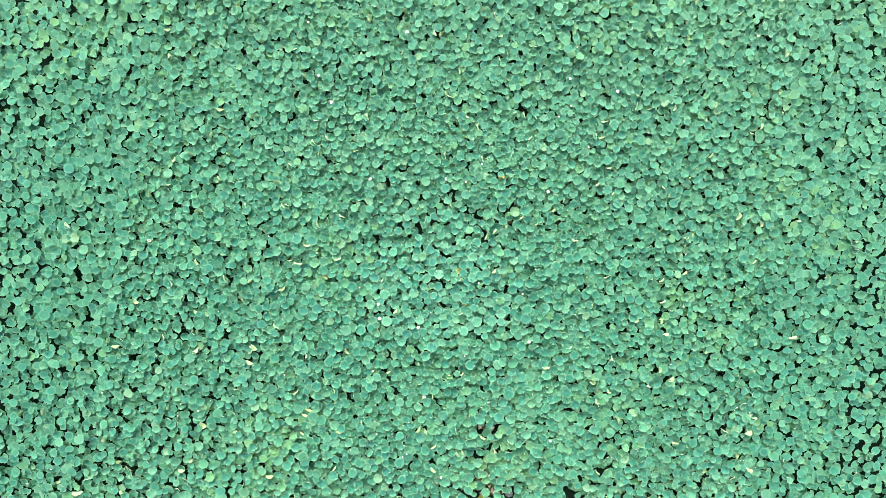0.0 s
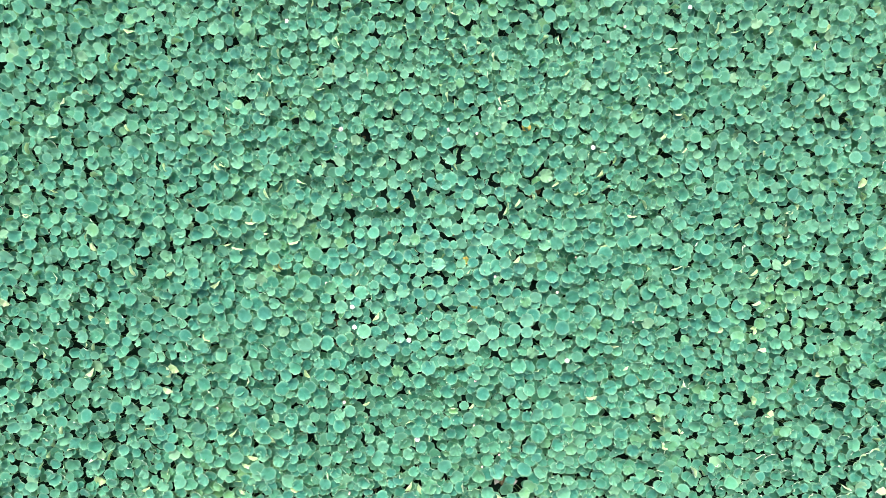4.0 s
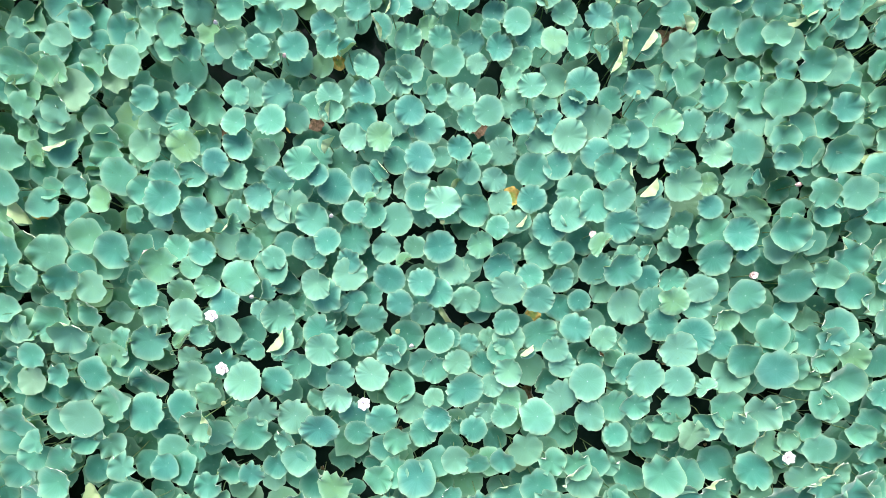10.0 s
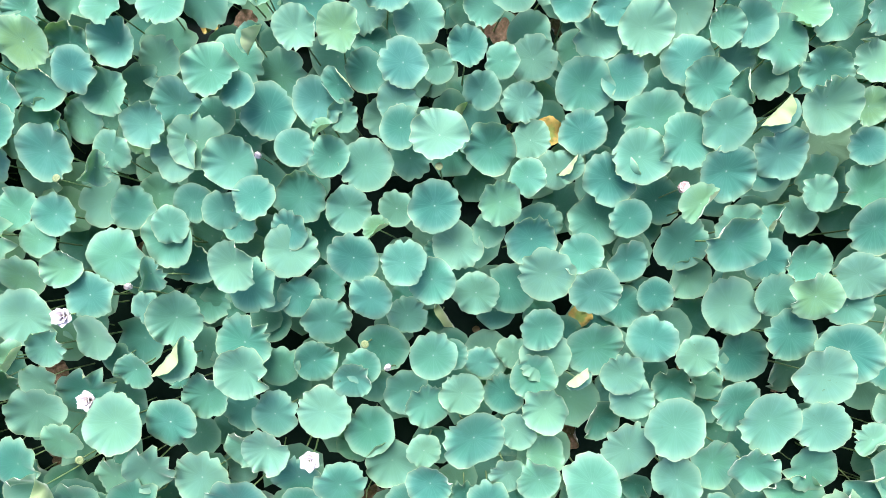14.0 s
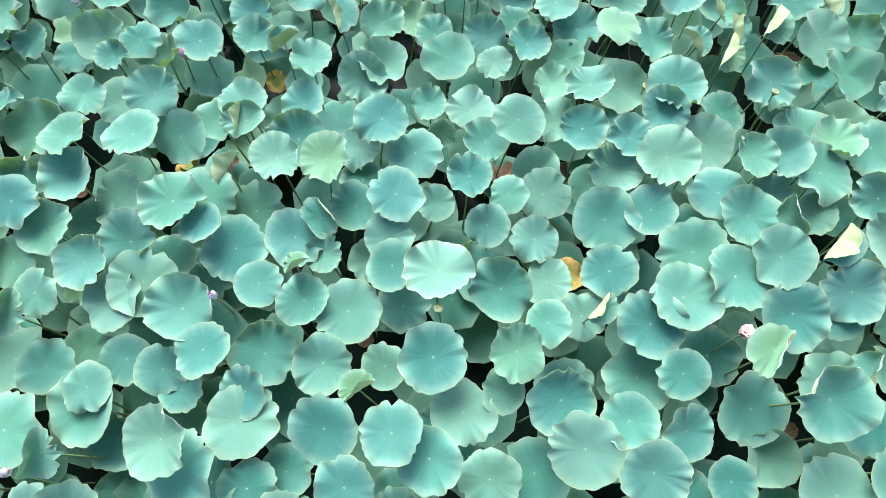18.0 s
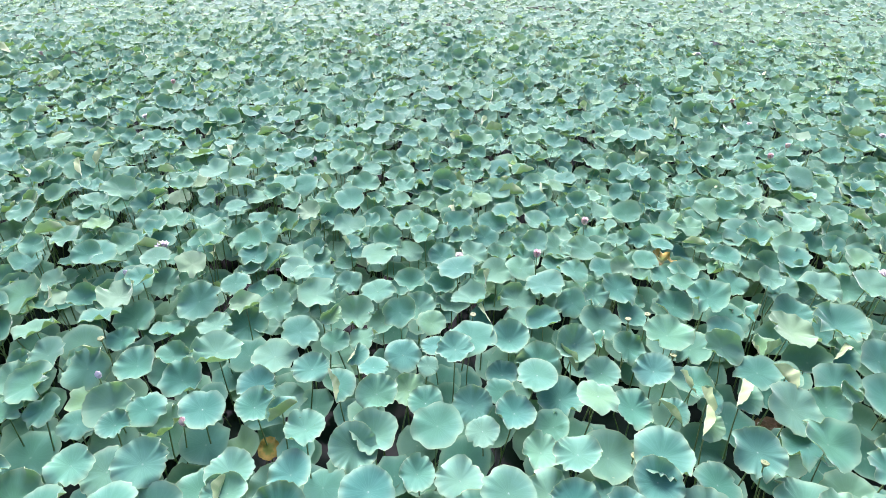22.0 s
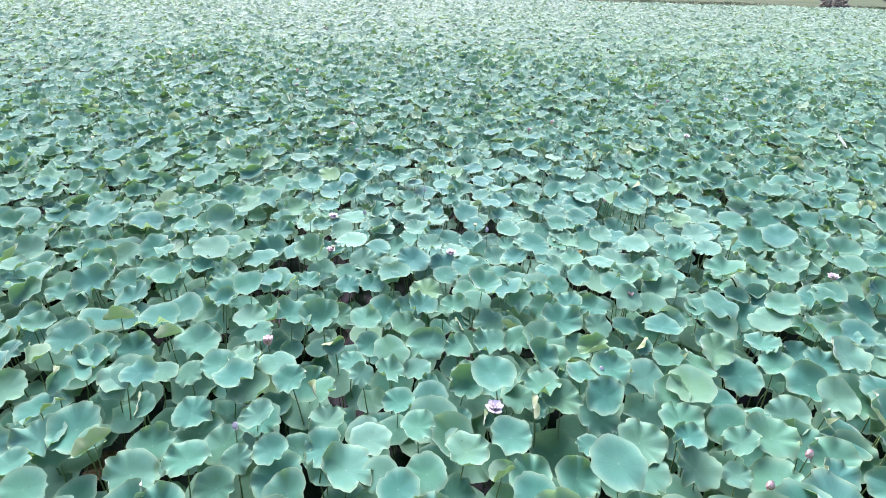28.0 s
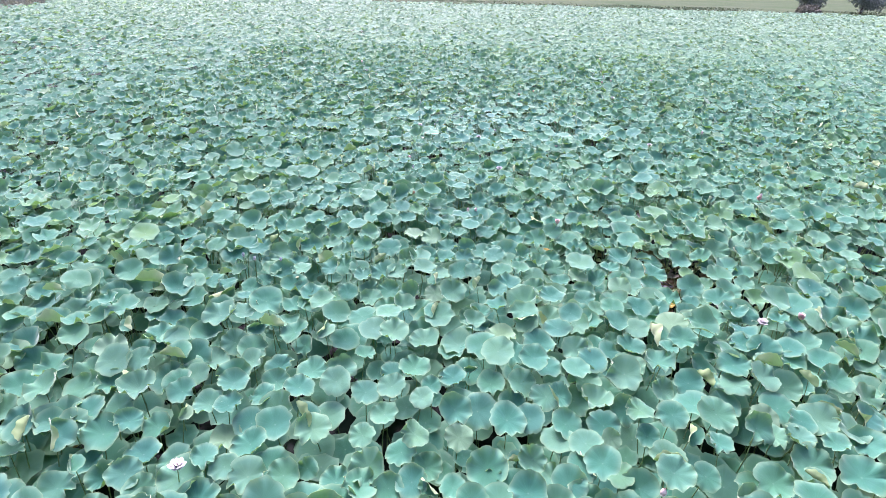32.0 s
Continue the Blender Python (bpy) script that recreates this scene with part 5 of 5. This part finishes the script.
PETALS = {"pink": petal_mesh([PINK]), "white": petal_mesh([WHITE])}
PODS = lathe("pod", [(0.10, 0.0), (0.22, 0.15), (0.42, 0.5), (0.62, 0.8), (0.66, 0.9), (0.60, 0.95), (0.3, 0.93), (0.001, 0.92)], [POD])
RING = lathe("stamens", [(0.30, 0.0), (0.62, 0.3), (0.78, 0.62), (0.70, 0.66), (0.55, 0.35), (0.3, 0.1)], [STAMEN], 22)


def seeds_mesh():
    bm = bmesh.new()
    for k in range(9):
        a, r = k * 2.4, 0.15 * math.sqrt(k)
        bmesh.ops.create_icosphere(bm, subdivisions=1, radius=0.06, matrix=Matrix.Translation((r * math.cos(a), r * math.sin(a), 0.94)))
    me = bpy.data.meshes.new("seeds")
    bm.to_mesh(me)
    bm.free()
    me.materials.append(STEM)
    return me


SEEDS = seeds_mesh()


def on_stem(name, x, y, z, label, category, group):
    root = tagged(new(name), label, category, group)
    root.empty_display_size = 0.05
    root.location = (x, y, 0)
    part("stem", STEMS[rng.integers(len(STEMS))], root, Matrix.Diagonal((1, 1, z, 1)))
    return root


def lotus_flower(x, y, z=1.25, size=0.11, colour="pink", opened=0.75):
    """An open flower: three rings of petals round the stamens and the green pod."""
    root = on_stem("lotus_flower", x, y, z, f"{'pale pink' if colour == 'pink' else 'white'} open lotus flower above the leaves", "lotus flower", "lotus flowers")
    turn = rng.uniform(0, 6.28)
    for ring, (n, tilt, long) in enumerate(((6, 0.95, 1.0), (6, 0.62, 0.98), (5, 0.32, 0.85))):
        for k in range(n):
            a = turn + 2 * math.pi * (k + 0.5 * ring) / n
            by = tilt * opened * rng.uniform(0.85, 1.25)
            m = Matrix.Translation((0, 0, z)) @ Matrix.Rotation(a, 4, "Z") @ Matrix.Translation((0, 0.10 * size, 0)) @ Matrix.Rotation(-by, 4, "X") @ Matrix.Scale(size * long, 4)
            part("petal", PETALS[colour], root, m)
    part("seed_pod", PODS, root, Matrix.Translation((0, 0, z + size * 0.1)) @ Matrix.Scale(size * 0.35, 4), "small yellow-green pod in the flower")
    part("stamens", RING, root, Matrix.Translation((0, 0, z + size * 0.05)) @ Matrix.Scale(size * 0.4, 4), "golden stamens")


def lotus_bud(x, y, z=1.25, size=0.11, colour="pink"):
    """A closed bud: petals wrapped into a pointed egg."""
    root = on_stem("lotus_bud", x, y, z, f"closed {'pink' if colour == 'pink' else 'cream white'} lotus bud on a thin stem", "lotus bud", "lotus buds")
    for k in range(7):
        a = k * 2.2
        m = Matrix.Translation((0, 0, z - 0.01)) @ Matrix.Rotation(a, 4, "Z") @ Matrix.Translation((0, (0.10 + 0.015 * k) * size, 0)) @ Matrix.Rotation(0.16 - 0.02 * k, 4, "X") @ Matrix.Diagonal((size * 0.85, size * 1.5, size, 1))
        part("petal", PETALS[colour], root, m)


def lotus_pod(x, y, z=1.2, size=0.055):
    root = on_stem("lotus_seed_pod", x, y, z, "green lotus seed pod with a flat pitted top", "seed pod", "lotus seed pods")
    m = Matrix.Translation((0, 0, z - 0.005)) @ spin(0, rng.uniform(0, 6), 0.15) @ Matrix.Scale(size, 4)
    pod = part("pod", PODS, root, m)
    part("seeds", SEEDS, pod, Matrix.Identity(4))


for x, y, z in ((2.25, 1.97, 1.18), (-2.82, -3.48, 1.0), (-7.5, -4.3, 1.05), (1.98, -2.0, 1.25), (1.54, -8.49, 1.25), (5.52, -11.84, 1.2), (0.84, 7.4, 1.2), (1.6, 8.5, 1.2), (-2.16, -6.75, 1.05), (7.1, -5.9, 1.25), (6.1, 12.4, 1.3),
                (5.5, 11.7, 1.3), (-9.0, 15.1, 1.3), (6.06, 15.8, 1.3), (-15.3, 17.9, 1.3), (-4.13, 0.88, 1.02), (4.71, 1.69, 1.05)):
    lotus_flower(x, y, z, rng.uniform(0.10, 0.125), "pink", 0.55)
for x, y, z in ((-3.01, 0.13, 1.2), (-0.71, -0.84, 1.12), (0.11, -4.45, 1.15), (5.35, -0.83, 1.2), (-5.17, -10.67, 1.05), (-4.4, 6.85, 1.2), (5.4, 7.45, 1.25), (-0.25, 7.45, 1.02), (-7.1, 10.8, 1.25),
                (6.9, 22.2, 1.3), (4.85, -11.97, 1.1), (-3.34, -16.4, 1.25), (5.88, 13.96, 1.25), (-3.5, 15.3, 1.3), (8.6, 13.6, 1.25), (-2.85, -0.65, 0.9), (-8.0, 12.2, 1.25)):
    lotus_flower(x, y, z, rng.uniform(0.10, 0.13), "white", 0.95)
for x, y, z in ((3.24, -4.65, 1.15), (-0.61, -7.76, 1.1), (-0.42, -7.6, 1.05), (7.66, 0.94, 1.35), (2.16, -3.7, 1.15), (-2.61, 4.10, 0.98), (2.65, -5.15, 1.2), (5.28, 3.13, 1.05), (7.12, -5.9, 1.35), (2.16, -16.0, 1.25), (-3.37, 10.4, 1.2), (5.53, 15.4, 1.3)):
    lotus_bud(x, y, z, 0.10, "pink")
for x, y, z in ((-1.52, 1.75, 1.25), (-2.49, 0.46, 1.2), (-0.14, 0.06, 1.2), (-3.62, 4.38, 1.2), (1.36, -3.6, 1.15), (-4.54, -11.5, 1.3), (-4.03, -11.45, 1.3), (-2.42, -5.2, 1.3), (-4.64, -7.43, 1.0), (-4.5, 6.15, 1.2), (-4.92, -11.2, 1.2)):
    lotus_bud(x, y, z, 0.085, "white")
for x, y, z in ((0.08, 1.87, 1.2), (-3.22, 1.31, 1.25), (1.21, 3.42, 1.2), (1.65, 4.22, 1.05), (2.68, 4.12, 1.25), (-2.66, -1.06, 1.2), (-3.95, 4.89, 1.2), (0.06, 5.9, 1.2), (1.86, 6.0, 1.25), (2.1, 6.13, 1.25),
                (2.25, 5.48, 1.2), (-3.46, -12.1, 1.3), (-4.76, -8.0, 1.25), (2.45, -7.9, 1.2), (1.93, 8.65, 1.2), (-0.36, 0.24, 1.2), (3.15, 2.85, 1.2)):
    lotus_pod(x, y, z)

# ---- withered and yellowed leaves, grey patches for reflected sky, floating scraps ----
def withered(mats, label, rows):
    """Dead leaves of one kind, each with its stem; the flat grey ones imitate reflected sky."""
    for x, y, z, r in rows:
        yellow = mats is YELLOW_LEAF and z > 0.3
        root = tagged(new("withered_leaf"), label, "dead leaf", "dead leaves")
        root.location = (x, y, 0)
        p, f, u, s = blade(rng, "wavy" if yellow else ("fold", "wavy", "cup")[rng.integers(3)], 30, (0.3, 0.6, 0.85, 1.0), True)
        p = p + np.c_[np.zeros((len(p), 2)), 0.10 * np.sin(5 * p[:, 0] + x) * np.sin(6 * p[:, 1] + y)]
        p[:, 2] = np.maximum(p[:, 2], -0.3)
        part("blade", mesh_of("blade", p, f, [mats, mats], s, u), root, Matrix.Translation((0, 0, z)) @ spin(rng.uniform(0, 6), rng.uniform(0, 6), 0.35 if yellow else 0.02 if mats is REFLECTED_SKY else 0.2) @ (Matrix.Diagonal((r, r, r * 0.2, 1)) if mats is REFLECTED_SKY else Matrix.Scale(r, 4)))
        part("stem", STEMS[rng.integers(len(STEMS))], root, Matrix.Diagonal((1, 1, z, 1)))


withered(YELLOW_LEAF, "yellowed lotus leaf with brown blotches, sinking on its stem", ((-2.43, 3.20, 0.52, 0.17), (1.09, 2.47, 0.65, 0.16), (-5.98, 1.34, 0.7, 0.2), (1.65, 0.70, 0.55, 0.13), (-1.9, 4.3, 0.5, 0.12), (1.35, -8.9, 0.6, 0.2), (2.75, 8.05, 0.9, 0.2)))
withered(BROWN_LEAF, "withered brown lotus leaf crumpled near the water", ((-2.08, 3.2, 0.6, 0.13), (0.45, 3.55, 0.35, 0.17), (1.11, 3.68, 0.4, 0.12), (1.81, -0.57, 0.12, 0.16), (3.11, 0.32, 0.25, 0.17), (2.99, 0.26, 0.12, 0.14), (-3.69, -0.59, 0.2, 0.16), (-2.94, -0.75, 0.15, 0.17), (3.7, -5.9, 0.1, 0.2), (3.4, 5.55, 0.12, 0.2), (3.65, 5.7, 0.08, 0.16), (-0.14, -1.51, 0.1, 0.17), (-4.3, -4.9, 0.1, 0.2), (-6.0, -13.4, 0.1, 0.22), (-5.2, -13.9, 0.12, 0.2)))
withered(DRIED, "pale dried lotus leaf collapsed over open water", ((3.3, -5.8, 0.42, 0.2), (4.0, -5.75, 0.42, 0.17), (5.95, -9.95, 0.5, 0.14)) + ((4.63, -9.18, 0.06, 0.21),) + ((4.39, -8.45, 0.06, 0.21), (5.17, -9.75, 0.06, 0.18)))
withered(YELLOW_LEAF, "yellowed lotus leaf lying on open water", ((3.69, -8.53, 0.06, 0.24), (3.98, -9.76, 0.06, 0.21), (2.58, -9.94, 0.06, 0.18), (3.09, -9.45, 0.06, 0.15)))
withered(BROWN_LEAF, "withered brown lotus leaf lying on open water", ((3.75, -8.81, 0.06, 0.25), (3.75, -9.16, 0.06, 0.21), (4.60, -8.98, 0.06, 0.25), (4.39, -9.36, 0.06, 0.21), (5.00, -9.97, 0.06, 0.14), (4.11, -7.40, 0.06, 0.21), (4.29, -7.78, 0.06, 0.22), (3.12, -7.75, 0.06, 0.18), (4.83, -9.30, 0.06, 0.19), (4.47, -8.75, 0.06, 0.18)))
# Added flat leaf shapes whose grey stands in for the sky's reflection.
withered(REFLECTED_SKY, "flat grey patch standing in for sky reflected in open water", ((4.08, -8.76, 0.03, 0.29), (4.10, -9.54, 0.03, 0.25), (3.70, -10.15, 0.03, 0.20), (5.46, -9.32, 0.03, 0.22), (3.42, -9.15, 0.03, 0.21)))
n = 520
x, y = rng.uniform(-8, 8, n), rng.uniform(-17, 10, n)
x[:160], y[:160] = rng.normal(4.5, 0.6, 160), rng.normal(-8.6, 0.45, 160)
thicket("floating_scraps", x, y, np.full(n, 0.02), rng.uniform(0.03, 0.10, n), rng, ["wavy", "fold", "flat"], 9, (0.5, 1.0), False, [BROWN_LEAF], 0.15, "brown scraps of dead leaves afloat on the water")
n = 130
x, y = rng.normal(4.5, 0.7, n), rng.normal(-8.6, 0.5, n)
thicket("floating_pads", x, y, np.full(n, 0.012), rng.uniform(0.03, 0.09, n), rng, ["flat"], 12, (0.5, 1.0), False, [UNDER_JOINED], 0.02, "small pale floating leaves on open water")


# ---- the banks: reeds, grass, trees ----
def blades_of(name, x, y, z, tall, wide, mat, label, category):
    """Bent tapering grass blades, two triangles and a tip each."""
    n = len(x)
    a = rng.uniform(0, 6.28, n)
    bx, by = rng.normal(0, 0.25, n) * tall, rng.normal(0, 0.25, n) * tall
    cx, cy = wide * np.cos(a), wide * np.sin(a)
    v = np.stack([np.stack([x - cx, y - cy, z], -1), np.stack([x + cx, y + cy, z], -1), np.stack([x + 0.3 * bx - 0.7 * cx, y + 0.3 * by - 0.7 * cy, z + 0.6 * tall], -1),
                  np.stack([x + 0.3 * bx + 0.7 * cx, y + 0.3 * by + 0.7 * cy, z + 0.6 * tall], -1), np.stack([x + bx, y + by, z + tall], -1)], 1)
    f = np.array([(0, 1, 3), (0, 3, 2), (2, 3, 4)])[None] + (np.arange(n) * 5)[:, None, None]
    return tagged(new(name, mesh_of(name, v.reshape(-1, 3), f.reshape(-1, 3), [mat], smooth=False)), label, category, kind="stuff")


def bank_spots(x0, x1, y0, y1, n, lo, hi):
    x, y = rng.uniform(x0, x1, n), rng.uniform(y0, y1, n)
    d = pond_depth(x, y)
    ok = (d > lo) & (d < hi)
    x, y, d = x[ok], y[ok], d[ok]
    t = np.clip((2.0 - d) / 5.0, 0, 1)
    return x, y, -0.75 + 1.75 * t * t * (3 - 2 * t)


x, y, z = bank_spots(-90, -50, 20, 90, 26000, -9, 0.6)
blades_of("reeds", x, y, z, rng.uniform(1.2, 2.4, len(x)), np.full(len(x), 0.05), DRY, "dry straw-coloured reeds along the bank", "reeds")
x, y, z = bank_spots(-60, 130, 90, 175, 30000, -22, 0.0)
blades_of("bank_grass", x, y, z, rng.uniform(0.1, 0.4, len(x)), np.full(len(x), 0.10), GRASS, "short dry grass on the far bank", "grass")


def tree(x, y, z, tall, spread, label, leaves=CROWN):
    """A trunk with limbs and a crown of many small leaf clumps."""
    root = tagged(new("tree"), label, "tree", "trees on the bank")
    root.location = (x, y, z)
    v, f = tube([(0, 0, -0.2), (0.1, 0, tall * 0.2), (0.2, 0.1, tall * 0.45), (0.1, 0.1, tall * 0.75)], (tall * 0.04, tall * 0.03, tall * 0.022, tall * 0.008), 8)
    trunk = part("trunk", mesh_of("trunk", v, f, [BARK]), root)
    for k in range(7):
        a, h = k * 2.4, tall * (0.24 + 0.06 * k)
        tip = (0.75 * spread * math.cos(a), 0.75 * spread * math.sin(a), h + tall * 0.2)
        v, f = tube([(0.1, 0.05, h), (tip[0] * 0.5, tip[1] * 0.5, h + tall * 0.07), tip], (tall * 0.014, tall * 0.01, tall * 0.003), 5)
        part("limb", mesh_of("limb", v, f, [BARK]), trunk)
    n = 5200
    lump = np.array([(math.cos(k * 2.4) * spread * 0.62 * math.sqrt((k + 0.5) / 15), math.sin(k * 2.4) * spread * 0.62 * math.sqrt((k + 0.5) / 15), tall * (0.24 + 0.5 * ((k * 0.618) % 1))) for k in range(15)])
    d = rng.normal(0, 1, (n, 3))
    d /= np.linalg.norm(d, axis=1, keepdims=True)
    c = lump[rng.integers(0, 15, n)] + d * (spread * 0.36 * rng.uniform(0.55, 1.08, n)[:, None]) * (1, 1, 0.75)
    e1, e2 = rng.normal(0, 0.13, (n, 3)), rng.normal(0, 0.13, (n, 3))
    v = np.stack([c - e1, c + e2, c + e1, c - e2], 1)
    f = np.array([(0, 1, 2), (0, 2, 3)])[None] + (np.arange(n) * 4)[:, None, None]
    part("crown", mesh_of("crown", v.reshape(-1, 3), f.reshape(-1, 3), [leaves], smooth=False), root)


tree(81.5, 156, 0.9, 9.0, 6.0, "dark green broad tree on the far bank")
tree(87, 138, 0.9, 9.0, 5.5, "dark green spreading tree beside the pond")
tree(128, 170, 0.8, 11.0, 7.0, "dark distant tree beyond the far bank")
tree(71, 130, 0.7, 2.0, 3.0, "low brownish-green shrub on the far bank", SHRUB)
